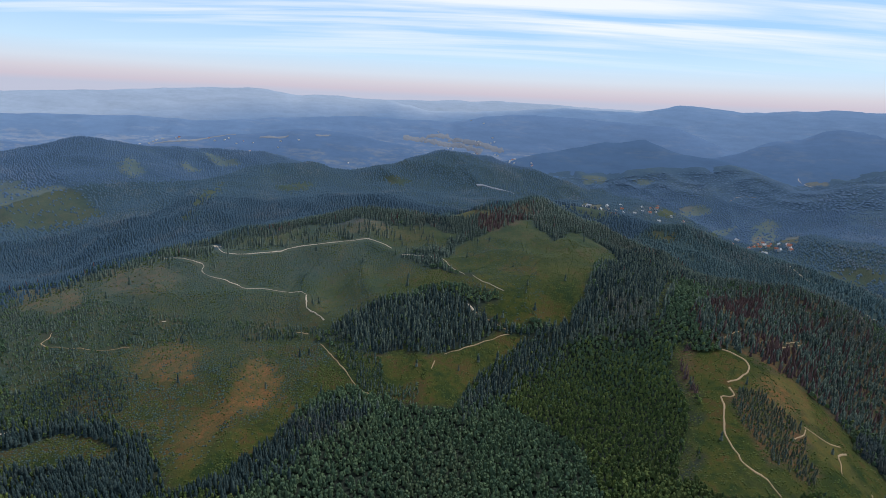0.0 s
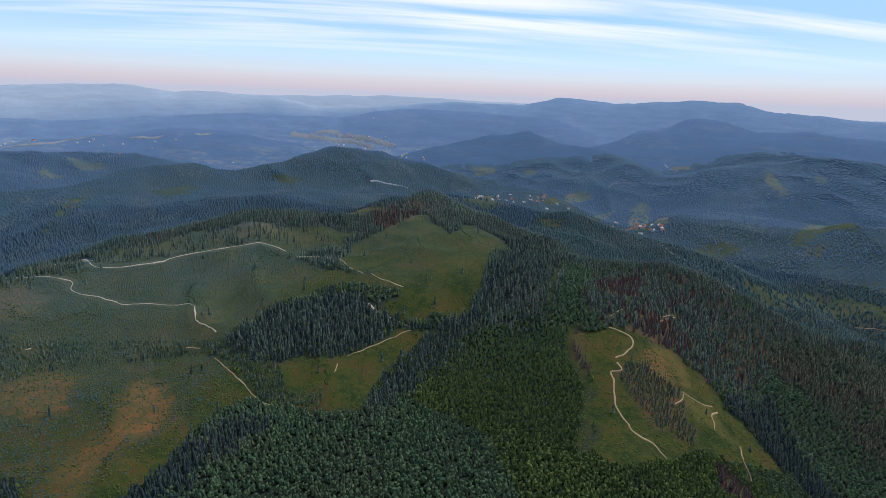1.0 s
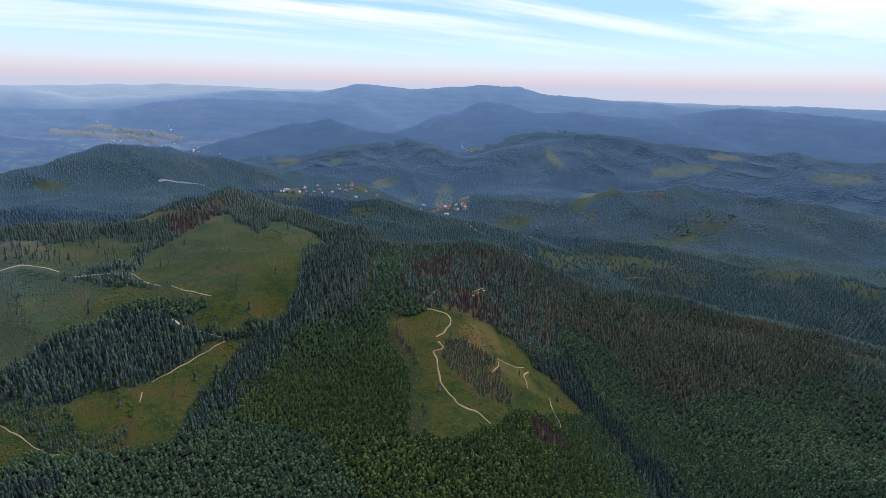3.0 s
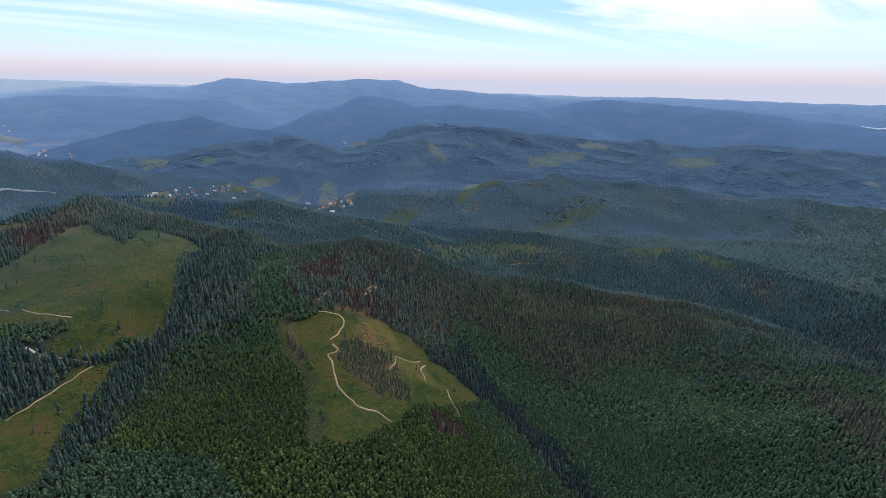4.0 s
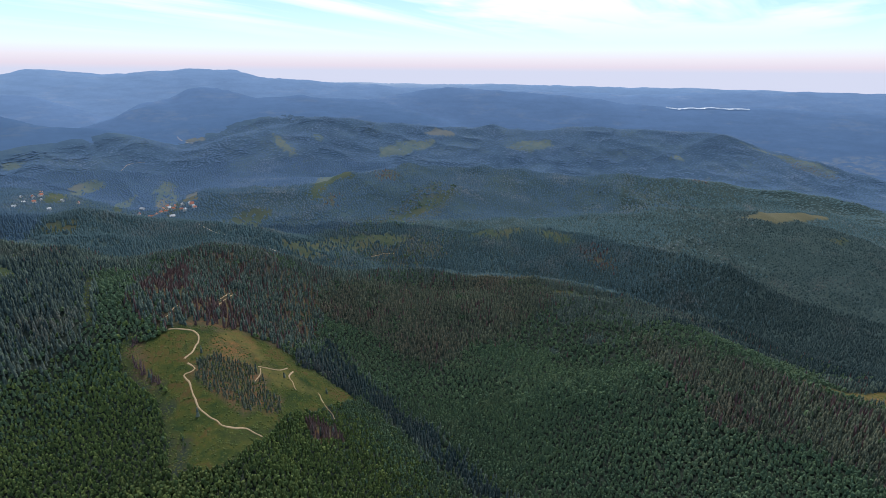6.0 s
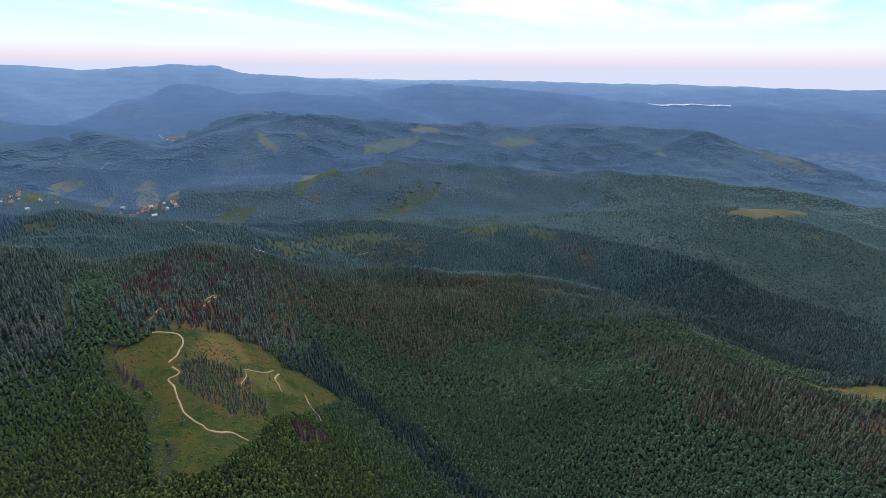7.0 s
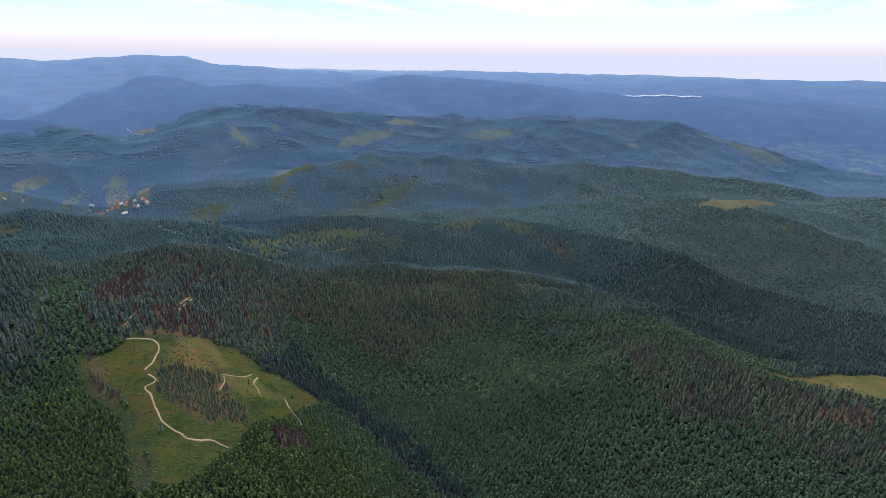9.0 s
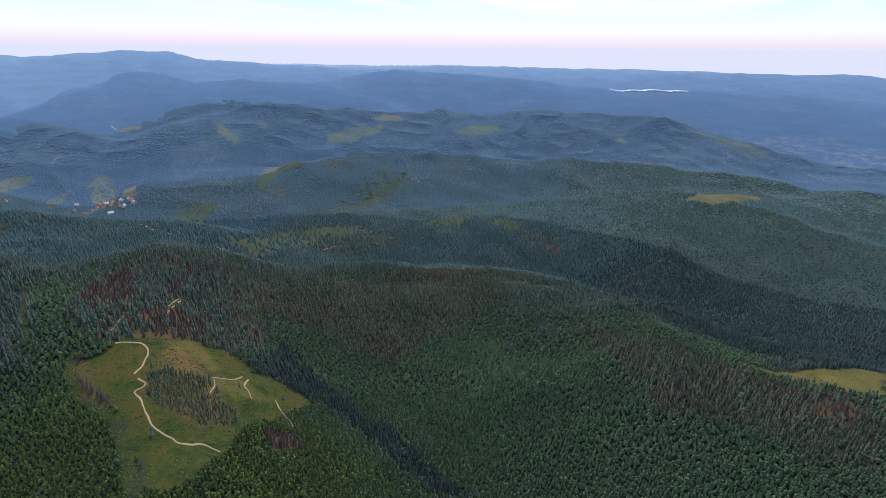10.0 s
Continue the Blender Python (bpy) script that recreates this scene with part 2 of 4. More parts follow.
    shade = m.step(m.math("ADD", m.math("MULTIPLY", m.noise(160, 5, 0.6, (1, 1, 6)), 0.7), m.math("MULTIPLY", m.noise(30, 4, 0.6, (1, 1, 3)), 0.3)), 0.36, 0.62)
    col = m.mix(shade, m.mix(0.14, col, (0.008, 0.015, 0.03)), col)
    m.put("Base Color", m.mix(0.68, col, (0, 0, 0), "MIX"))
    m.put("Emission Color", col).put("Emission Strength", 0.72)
    return m.end(1.0, 0.0)


M_FAR = distance_material()


def plain(name, a, b, size, rough=0.9, relief=0.3):
    m = Mat(name)
    n = m.noise(size, 5, 0.65)
    m.put("Base Color", m.mix(n, a, b)).bump(m.noise(size * 0.4, 4), relief, size * 0.15)
    return m.end(rough, 0.2)


M_ROAD = plain("pale_gravel", (0.30, 0.25, 0.19), (0.52, 0.45, 0.36), 2.5)
M_TRACK = plain("sandy_track", (0.22, 0.15, 0.085), (0.40, 0.30, 0.19), 2.5)
# stubble greyed to blue, haze put into the base colour
M_STUBBLE = plain("hazed_stubble", (0.155, 0.185, 0.235), (0.215, 0.230, 0.260), 40)
M_WALL = plain("rendered_wall", (0.48, 0.47, 0.45), (0.60, 0.58, 0.55), 1.5)
M_TILE = plain("red_roof_tile", (0.24, 0.095, 0.065), (0.36, 0.15, 0.10), 0.8)
M_SHEET = plain("grey_roof_sheet", (0.30, 0.31, 0.33), (0.50, 0.51, 0.53), 1.2, 0.5)
M_LAKE = plain("lake_surface", (0.24, 0.31, 0.41), (0.30, 0.37, 0.47), 60, 0.35, 0.05)
M_PANE = Mat("window_glass").put("Base Color", (0.03, 0.04, 0.05)).end(0.1, 0.5)


# ---- the lie of the land ----
# rises and hollows: place, reach and height in metres
HILLS_A = [(130, 310, 150, 48), (-200, 310, 150, -12), (20, 420, 150, 15), (460, -20, 150, 35), (460, 90, 150, -23), (-420, 310, 150, 30), (130, 530, 150, -5), (-200, 530, 150, 52), (570, -240, 150, 15), (350, 530, 150, 109), (-90, 640, 150, -81), (570, 310, 150, -77), (-420, 530, 150, -97), (680, -20, 150, -43), (240, 640, 150, -94), (-310, 640, 150, 43), (680, 310, 150, 94), (20, 750, 150, 165), (130, 750, 150, -21), (-580, 500, 230, 42), (-200, 750, 150, 8), (570, 530, 150, -161), (460, 640, 150, 87), (790, 90, 150, 96)]
HILLS_B = [(680, 420, 150, 77), (350, 750, 150, 38), (-530, 640, 150, 63), (790, 310, 150, -110), (20, 860, 150, -70), (680, 530, 150, 33), (240, 860, 150, 66), (-640, 640, 150, 10), (-310, 860, 150, -60), (900, -240, 150, 92), (570, 750, 150, -34), (900, 310, 150, -98), (-90, 970, 150, 30), (460, 860, 150, 0), (-640, 750, 150, -65), (-420, 900, 190, 48), (680, 750, 150, 30), (980, 270, 140, 84), (1010, -130, 150, -72), (-310, 970, 150, 50), (70, 1050, 140, -7), (980, 400, 140, 65), (260, 1060, 230, 35), (1120, 90, 150, 16)]
HILLS_C = [(1110, -250, 140, 11), (460, 1050, 140, -27), (720, 920, 140, 44), (70, 1180, 140, 64), (-190, 1180, 140, 52), (200, 1180, 140, 47), (-580, 1050, 140, 24), (590, 1050, 140, 25), (-860, 860, 150, 29), (980, 790, 140, -42), (-450, 1180, 140, -55), (1240, 270, 140, -98), (-60, 1310, 140, -15), (590, 1180, 140, 20), (-190, 1310, 140, 52), (980, 920, 140, -53), (-840, 1050, 140, -29), (-320, 1310, 140, 1), (1240, 530, 140, -36), (-710, 1180, 140, -50), (1380, 0, 190, -25), (460, 1310, 140, 61), (1100, -900, 800, -7), (1370, -380, 140, -50)]
HILLS_D = [(1380, 360, 190, -23), (-580, 1310, 140, 85), (1110, 920, 140, 41), (120, 1440, 190, -65), (-840, 1180, 140, -25), (-1000, 1060, 430, 23), (1240, 790, 140, -8), (-320, 1440, 140, -33), (1500, 10, 140, -45), (1500, 140, 140, 25), (840, 1260, 190, 19), (1370, 660, 140, 44), (-840, 1310, 140, -15), (1560, -180, 190, -22), (100, 1600, 800, 83), (720, 1440, 140, -22), (1110, 1180, 140, -35), (1240, 1060, 430, -3), (-450, 1570, 140, 18), (980, 1310, 140, -81), (200, 1700, 140, 39), (1630, 530, 140, 23), (1370, 1050, 140, -43), (720, 1570, 140, -5)]
HILLS_E = [(330, 1700, 140, 4), (0, 1740, 330, 3), (980, 1440, 140, 87), (1740, -360, 190, -33), (1740, 360, 190, 28), (1800, -60, 430, -28), (1560, 900, 190, -18), (840, 1620, 190, -95), (1380, 1260, 190, 42), (1200, 1440, 190, 51), (720, 1740, 330, 2), (1740, 720, 190, -42), (660, 1800, 190, 91), (1920, -180, 190, 17), (-1140, 1620, 250, -21), (1560, 1260, 190, 61), (1200, 1620, 190, 49), (-480, 1980, 330, 44), (480, 1980, 190, -47), (-90, 2040, 250, 33), (1740, 1080, 190, 23), (1020, 1800, 190, -49), (2100, 0, 190, 16), (1920, 900, 190, 35)]
HILLS_F = [(1560, 1440, 190, -61), (2100, -360, 190, -39), (2010, 780, 250, 2), (-60, 2160, 190, 48), (120, 2160, 190, 27), (2100, 720, 190, 34), (1560, 1620, 190, -83), (1740, 1440, 190, -19), (2220, 420, 420, 0), (1380, 1800, 190, -38), (1920, 1260, 190, -21), (-780, 2160, 190, 48), (1200, 1980, 190, -27), (-1200, 1980, 330, 38), (840, 2160, 190, -21), (2280, 540, 190, 43), (1560, 1800, 190, 82), (2400, -180, 330, 13), (-930, 2250, 250, 40), (2460, 180, 190, 25), (1200, 2160, 190, 45), (2220, 1200, 250, 31), (1200, 2220, 330, -4), (1800, 1830, 250, 79)]
HILLS_G = [(-1560, 2040, 250, 51), (2010, 1620, 250, 52), (1590, 2040, 250, 82), (-1350, 2250, 250, 30), (2220, 1410, 250, 63), (540, 2670, 250, 33), (-1560, 2250, 250, 44), (750, 2670, 250, 58), (960, 2670, 250, 43), (2220, 1830, 250, -47), (2640, 1200, 250, -20), (2850, 570, 250, 30), (2880, -570, 420, 35), (-1400, 2600, 800, 8), (2850, 780, 250, 53), (750, 2880, 250, 23), (2850, 990, 250, 60), (2010, 2250, 250, -70), (960, 2880, 250, 50), (3060, 150, 250, 48), (3060, 360, 250, 56), (1590, 2670, 250, -32), (3060, 570, 250, 49), (2010, 2460, 250, -38)]
HILLS_H = [(2850, 1410, 250, 26), (2850, 1620, 250, 48), (3100, 1100, 800, 42), (1590, 2880, 250, -53), (1890, 2730, 420, 52), (2640, 2040, 250, 33), (2600, 2100, 800, 57), (2880, 1740, 420, 44), (2850, 1830, 250, 57), (2640, 2250, 250, 37), (1600, 3100, 800, 31), (2220, 2730, 420, 84), (2880, 2070, 420, 33), (1890, 3060, 420, 71), (3600, 100, 800, 11), (2600, 2600, 800, 56), (2100, 3100, 800, 53)]

# crests of the hills in the middle distance: plan and height along each
CRESTS = []
CRESTS.append(("near_dome", 0.55, [(585, 895, 259), (680, 835, 223), (805, 755, 184), (930, 650, 171), (1000, 550, 173), (1050, 445, 169), (1080, 325, 151), (1090, 210, 141), (1090, 105, 130), (1065, 5, 125), (1010, -80, 135), (970, -155, 152), (935, -215, 170)]))
CRESTS.append(("left_near", 0.55, [(310, 930, 288), (390, 925, 270), (455, 915, 261), (525, 910, 263), (585, 895, 259)]))
CRESTS.append(("second", 0.42, [(895, 1125, 127), (1050, 1095, 131), (1215, 1035, 141), (1360, 940, 148), (1485, 815, 151), (1605, 680, 158), (1730, 540, 168), (1975, 235, 177), (2205, 10, 172), (2095, -170, 91), (1975, -335, 58)]))
CRESTS.append(("third", 0.42, [(955, 1355, 150), (1090, 1350, 192), (1245, 1325, 246), (1400, 1280, 260), (1535, 1245, 269), (1740, 1200, 267), (1950, 955, 236), (2125, 675, 233), (2275, 385, 230), (2425, 95, 193), (2500, -130, 182)]))
CRESTS.append(("third_b", 0.42, [(985, 1155, 121), (1115, 1115, 127), (1305, 1110, 160), (1555, 1120, 206), (1725, 1135, 239)]))
CRESTS.append(("dark", 0.36, [(1050, 1900, 175), (1285, 1990, 250), (1510, 2015, 332), (1675, 2010, 360), (1850, 1965, 384), (2155, 1735, 368), (2480, 1370, 348), (2750, 890, 354), (2885, 490, 366), (2915, 340, 333), (2940, 145, 282), (2950, -90, 227), (2880, -340, 200)]))
CRESTS.append(("round", 0.38, [(390, 2470, 274), (500, 2555, 329), (700, 2610, 372), (880, 2575, 387), (1040, 2495, 374), (1160, 2385, 346), (1230, 2295, 309)]))
CRESTS.append(("peak", 0.33, [(1435, 2750, 326), (1690, 2780, 411), (1900, 2765, 473), (2070, 2635, 465), (2280, 2460, 445), (2475, 2335, 444), (2615, 2175, 440)]))
CRESTS.append(("valley_spur", 0.4, [(265, 1480, 290), (370, 1455, 274), (485, 1370, 271), (555, 1310, 270), (645, 1245, 258), (695, 1150, 255), (745, 1045, 246), (815, 950, 208)]))
CRESTS.append(("knee", 0.42, [(-385, 1105, 253), (-325, 1190, 263), (-260, 1380, 289), (-230, 1425, 289), (-135, 1395, 295), (-25, 1300, 295), (50, 1270, 297), (125, 1245, 319), (190, 1220, 333), (240, 1180, 312), (315, 1080, 290), (360, 990, 279)]))
CRESTS.append(("left_mid", 0.42, [(-550, 1980, 245), (-345, 2025, 266), (-200, 2095, 297), (-25, 2200, 340), (130, 2250, 315), (305, 2230, 278), (430, 2160, 247)]))
CRESTS.append(("left_spur", 0.42, [(-635, 1250, 227), (-655, 1410, 233), (-665, 1620, 253), (-625, 1850, 274), (-495, 1990, 294)]))
CRESTS.append(("left_back", 0.33, [(-1480, 1760, 255), (-1330, 1815, 309), (-1200, 1845, 338), (-1120, 1895, 319), (-1010, 2010, 302), (-875, 2125, 299), (-725, 2180, 282)]))

BASE = 150.0


def lattice(ix, iy, seed):
    h = np.sin(ix * 127.1 + iy * 311.7 + seed * 74.7) * 43758.5453
    return h - np.floor(h)


def ripple(x, y, size, seed):
    """Smooth random field, 0 to 1, with lumps of the given size."""
    x, y = np.asarray(x) / size, np.asarray(y) / size
    ix, iy = np.floor(x), np.floor(y)
    fx, fy = x - ix, y - iy
    fx, fy = fx * fx * (3 - 2 * fx), fy * fy * (3 - 2 * fy)
    a, b = lattice(ix, iy, seed), lattice(ix + 1, iy, seed)
    c, d = lattice(ix, iy + 1, seed), lattice(ix + 1, iy + 1, seed)
    return (a * (1 - fx) + b * fx) * (1 - fy) + (c * (1 - fx) + d * fx) * fy


def swell(x, y):
    z = np.full(np.shape(x), BASE, float)
    for hills in (HILLS_A, HILLS_B, HILLS_C, HILLS_D, HILLS_E, HILLS_F, HILLS_G, HILLS_H):
        for cx, cy, reach, rise_m in hills:
            z = z + rise_m * np.exp(-((x - cx) ** 2 + (y - cy) ** 2) / (2.0 * reach * reach))
    return z


def ridges(x, y, floor):
    """Wooded ridges standing over the valley floors, each falling away to both sides of its crest."""
    z = floor
    for _, steep, line in CRESTS:
        side = np.full(np.shape(x), -1e3)
        for (ax, ay, az), (bx, by, bz) in zip(line, line[1:]):
            t = np.clip(((x - ax) * (bx - ax) + (y - ay) * (by - ay)) / ((bx - ax) ** 2 + (by - ay) ** 2), 0, 1)
            d = np.hypot(x - ax - t * (bx - ax), y - ay - t * (by - ay))
            side = np.maximum(side, az + t * (bz - az) - steep * (np.sqrt(d * d + 35.0 ** 2) - 35.0))
        z = np.maximum(z, side) + 9.0 * np.exp(-np.abs(z - side) / 13.0)
    return z


def height(x, y):
    """Ground height of the hills near and middle distance."""
    x, y = np.asarray(x, float), np.asarray(y, float)
    far, az = np.hypot(x, y), np.degrees(np.arctan2(x, y))
    rough = np.clip((far - 350) / 600, 0.2, 1.0)
    rib = 1 - np.abs(2 * ripple(x + 0.6 * y, y - 0.6 * x, 105, 3) - 1)
    gully = 1 - np.abs(2 * ripple(x + 0.2 * y, 0.45 * y, 75, 6) - 1)
    bowl = np.exp(-((x + 110) / 330) ** 2 - ((y - 720) / 190) ** 2)
    spur = 1 - np.abs(2 * ripple(x - 0.3 * y, y + 0.3 * x, 280, 6) - 1)
    near_hills = swell(x, y)
    beyond = np.clip((far - np.interp(az, [20, 60, 80, 100], [980, 960, 930, 820])) / 170, 0, 1)
    beyond = beyond * beyond * (3 - 2 * beyond)
    floor = np.minimum(near_hills, np.interp(far, [900, 1300, 2000, 2600], [420, 260, 235, 190])) - 14 - 42 * np.exp(-((far - 1270) / 150) ** 2) * np.clip((az - 22) / 10, 0, 1)
    hills = near_hills * (1 - beyond) + ridges(x, y, floor) * beyond
    return hills + (spur - 0.5) * 26 * beyond + ((rib - 0.5) * 11 + (ripple(x, y, 46, 5) - 0.5) * 4) * rough + (gully - 0.5) * 24 * bowl


# crests of the far ranges: degrees to the right of +y, and metres
SKYLINE = [(-37.9, 410), (-30.2, 451), (-25.9, 477), (-19.7, 505), (-18.0, 501), (-15.2, 478), (-11.0, 485), (-6.1, 474), (-2.2, 418), (2.8, 433), (8.3, 480), (10.9, 497), (17.7, 507), (21.3, 572), (24.7, 557), (26.6, 546), (28.8, 562), (33.0, 597), (36.9, 597), (38.9, 552), (43.6, 539), (51.5, 506), (73.0, 493), (79.6, 516), (86.7, 541), (91.8, 547), (95.7, 557), (98.1, 538)]
HORIZON = [(-38.0, 360), (-16.2, 444), (-6.1, 475), (0.0, 497), (5.5, 512), (13.6, 510), (43.8, 522), (51.5, 526), (62.3, 537), (78.1, 545), (95.8, 531)]
MIDDLE_RANGE = [(-38.1, 322), (-28.3, 327), (-24.7, 313), (-19.8, 332), (-13.1, 366), (-8.8, 388), (-3.8, 378), (0.1, 382), (4.0, 433), (8.3, 455), (21.3, 440), (26.0, 330), (45.2, 330), (49.3, 440), (53.6, 490), (56.8, 526), (59.0, 512), (63.3, 505), (67.7, 488), (73.1, 458), (78.3, 437), (85.5, 456), (92.1, 452), (98.5, 427)]
LEFT_RANGE = [(-38.4, 242), (-30.7, 213), (-24.7, 277), (-21.4, 288), (-17.8, 300), (-16.3, 321), (-13.1, 334), (-9.9, 313), (-6.5, 286), (-3.1, 260), (0.4, 201), (3.0, 150), (120.0, 150)]
RANGES = ((LEFT_RANGE, 3100, 500, 300), (MIDDLE_RANGE, 3700, 420, 260), (SKYLINE, 4350, 450, 250), (HORIZON, 4750, 300, 300))


X0, X1, Y0, Y1 = -1560, 3060, -650, 2340      # reach of the near ground


def far_height(x, y):
    """The hills, carried on as ranges one behind another out to the horizon."""
    x, y = np.asarray(x, float), np.asarray(y, float)
    r, az = np.hypot(x, y), np.degrees(np.arctan2(x, y))
    z = height(x, y)
    fold = 1 - np.abs(2 * ripple(x - 0.4 * y, y + 0.4 * x, 330, 8) - 1)
    beyond = np.maximum(np.maximum(x - X1, X0 - x), np.maximum(y - Y1, Y0 - y))
    z = z + (fold - 0.5) * 34 * np.clip(beyond / 350, 0, 1)
    knolls = ripple(x + 0.3 * y, y - 0.3 * x, 230, 14) * 0.6 + ripple(x, y, 110, 15) * 0.4
    z = z + (knolls - 0.5) * 62 * np.clip((r - 2950) / 300, 0, 1)
    sink = np.clip((r - 3900) / 500, 0, 1)
    z = z * (1 - sink) + np.minimum(z, 230) * sink
    for crest, far, front, back in RANGES:
        jag = (ripple(az, 0 * az, 2.1, far) - 0.5) * 10 + (ripple(az, r / 900, 0.8, far + 1) - 0.5) * 7
        top = np.interp(az, [a for a, _ in crest], [h for _, h in crest], left=crest[0][1], right=crest[-1][1]) + jag
        top = top + (ripple(az, r / 300, 1.5, far + 2) - 0.5) * 44 * np.clip(np.abs(r - far) / 160, 0, 1)
        side = np.where(r < far, (far - r) / front, (r - far) / back)
        z = np.maximum(z, 90 + (top - 90) * np.exp(-1.2 * side * side))
    return z


# ---- what grows where: outlines on the plan ----
PLOTS = []
PLOTS.append(("grass", "clearing", [(310, 645), (345, 640), (375, 630), (435, 605), (455, 575), (465, 560), (450, 535), (480, 510), (490, 480), (490, 460), (465, 455), (410, 440), (385, 440), (350, 440), (320, 425), (300, 420), (275, 415), (245, 415), (240, 435), (250, 465), (265, 500), (280, 540), (290, 585), (295, 615)]))
PLOTS.append(("thicket", "clearing_thicket", [(335, 575), (360, 565), (375, 540), (380, 505), (360, 485), (365, 465), (355, 445), (320, 465), (325, 490), (315, 515), (315, 535), (320, 550)]))
PLOTS.append(("grass", "knee_pasture", [(245, 870), (205, 765), (170, 730), (120, 715), (80, 720), (55, 740), (90, 765), (40, 830), (0, 905), (30, 995), (90, 1045), (180, 1115), (200, 980), (245, 1060), (290, 1025), (310, 925)]))
PLOTS.append(("shrub", "bowl_slope", [(-715, 860), (-615, 890), (-525, 950), (-410, 975), (-400, 1050), (-305, 1070), (-155, 1045), (-50, 1065), (15, 980), (-90, 940), (40, 820), (90, 775), (-10, 785), (-70, 760), (-120, 725), (-145, 695), (-205, 690), (-350, 675), (-485, 655), (-560, 660)]))
PLOTS.append(("grass", "bowl_green", [(-75, 645), (-10, 650), (85, 695), (130, 710), (80, 655), (40, 600), (15, 560), (-20, 555), (-15, 590), (-50, 585)]))
PLOTS.append(("shrub", "heath_hill", [(-480, 555), (-460, 620), (-390, 650), (-220, 680), (-160, 690), (-85, 580), (-130, 555), (-150, 525), (-180, 475), (-230, 420), (-265, 470), (-300, 500), (-370, 525), (-450, 510)]))
PLOTS.append(("heath", "heath_patch_a", [(-370, 620), (-370, 645), (-315, 650), (-285, 635), (-280, 600), (-270, 575), (-305, 570), (-345, 585)]))
PLOTS.append(("heath", "heath_patch_b", [(-240, 605), (-230, 630), (-205, 630), (-170, 580), (-185, 550), (-205, 525), (-220, 490), (-240, 470), (-260, 475), (-255, 515), (-230, 535), (-230, 560)]))
PLOTS.append(("grass", "heath_gold", [(-230, 425), (-235, 465), (-200, 505), (-170, 560), (-145, 545), (-165, 495), (-190, 450), (-215, 420)]))
PLOTS.append(("shrub", "young_left", [(-430, 480), (-365, 505), (-295, 475), (-300, 460), (-400, 450)]))
PLOTS.append(("straw", "right_meadow", [(850, -5), (880, -55), (935, -110), (985, -220), (835, -190), (845, -145), (870, -100), (855, -65)]))
PLOTS.append(("dead", "red_stand", [(375, 750), (445, 840), (520, 890), (515, 845), (445, 740), (395, 715), (375, 735)]))
PLOTS.append(("dead", "red_stand_low", [(370, 630), (420, 695), (470, 705), (485, 655), (430, 600), (390, 610)]))
PLOTS.append(("heath", "clearing_brown", [(360, 580), (385, 595), (405, 580), (395, 550), (375, 530), (355, 545), (350, 560)]))
PLOTS.append(("straw", "clearing_gold", [(400, 610), (435, 605), (425, 570), (390, 530), (390, 550), (400, 580), (390, 600)]))
PLOTS.append(("dead", "clearing_edge", [(310, 650), (320, 650), (310, 620), (290, 590), (290, 570), (280, 560), (280, 575), (285, 605), (295, 625)]))
PLOTS.append(("dead", "clearing_foot", [(360, 420), (380, 420), (390, 400), (385, 385), (360, 390), (350, 400)]))
PLOTS.append(("scrub", "lane_scrub", [(310, 665), (315, 660), (290, 615), (280, 580), (280, 545), (265, 500), (235, 440), (230, 450), (260, 505), (270, 545), (280, 590), (280, 620)]))
PLOTS.append(("heath", "bowl_rust", [(-715, 895), (-605, 865), (-500, 745), (-530, 710), (-640, 780)]))
PLOTS.append(("heath", "bowl_rust_b", [(-605, 920), (-455, 880), (-405, 850), (-410, 755), (-495, 785)]))
PLOTS.append(("heath", "bowl_rust_c", [(-200, 1050), (-120, 1075), (-100, 1035), (-170, 1005)]))
PLOTS.append(("grass", "bowl_gold", [(-200, 865), (-135, 905), (-60, 895), (-15, 805), (-85, 800), (-145, 765), (-170, 725)]))
PLOTS.append(("grass", "bowl_gold_b", [(-400, 1065), (-285, 1045), (-235, 1020), (-310, 975), (-360, 970)]))
PLOTS.append(("dead", "right_red", [(800, -110), (815, -150), (785, -160), (760, -135), (765, -105)]))
PLOTS.append(("heath", "meadow_rust", [(890, -70), (920, -130), (845, -140), (855, -95)]))
PLOTS.append(("straw", "clearing_gold_b", [(395, 525), (425, 515), (430, 490), (440, 470), (400, 480), (375, 505)]))
PLOTS.append(("dead", "red_stand_mid", [(480, 730), (540, 810), (565, 805), (510, 735)]))
PLOTS.append(("sparse", "grey_stand", [(355, 735), (460, 875), (565, 935), (640, 890), (675, 825), (690, 735), (620, 660), (545, 605), (465, 570), (425, 595), (370, 620), (350, 640), (335, 665)]))
PLOTS.append(("scrub", "valley_scrub", [(-150, 685), (-130, 685), (-95, 655), (-60, 645), (-75, 635), (-50, 585), (-15, 590), (-20, 555), (-40, 555), (-85, 580), (-120, 635)]))
PLOTS.append(("scrub", "bowl_foot", [(-560, 660), (-485, 655), (-350, 675), (-205, 690), (-145, 695), (-130, 690), (-160, 685), (-215, 675), (-385, 645), (-460, 615), (-480, 555)]))
PLOTS.append(("conifer", "bowl_dark", [(-345, 665), (-220, 690), (-185, 680), (-270, 655), (-330, 650)]))
PLOTS.append(("scrub", "heath_left", [(-480, 555), (-460, 615), (-405, 640), (-340, 565), (-335, 520), (-370, 525), (-450, 510)]))
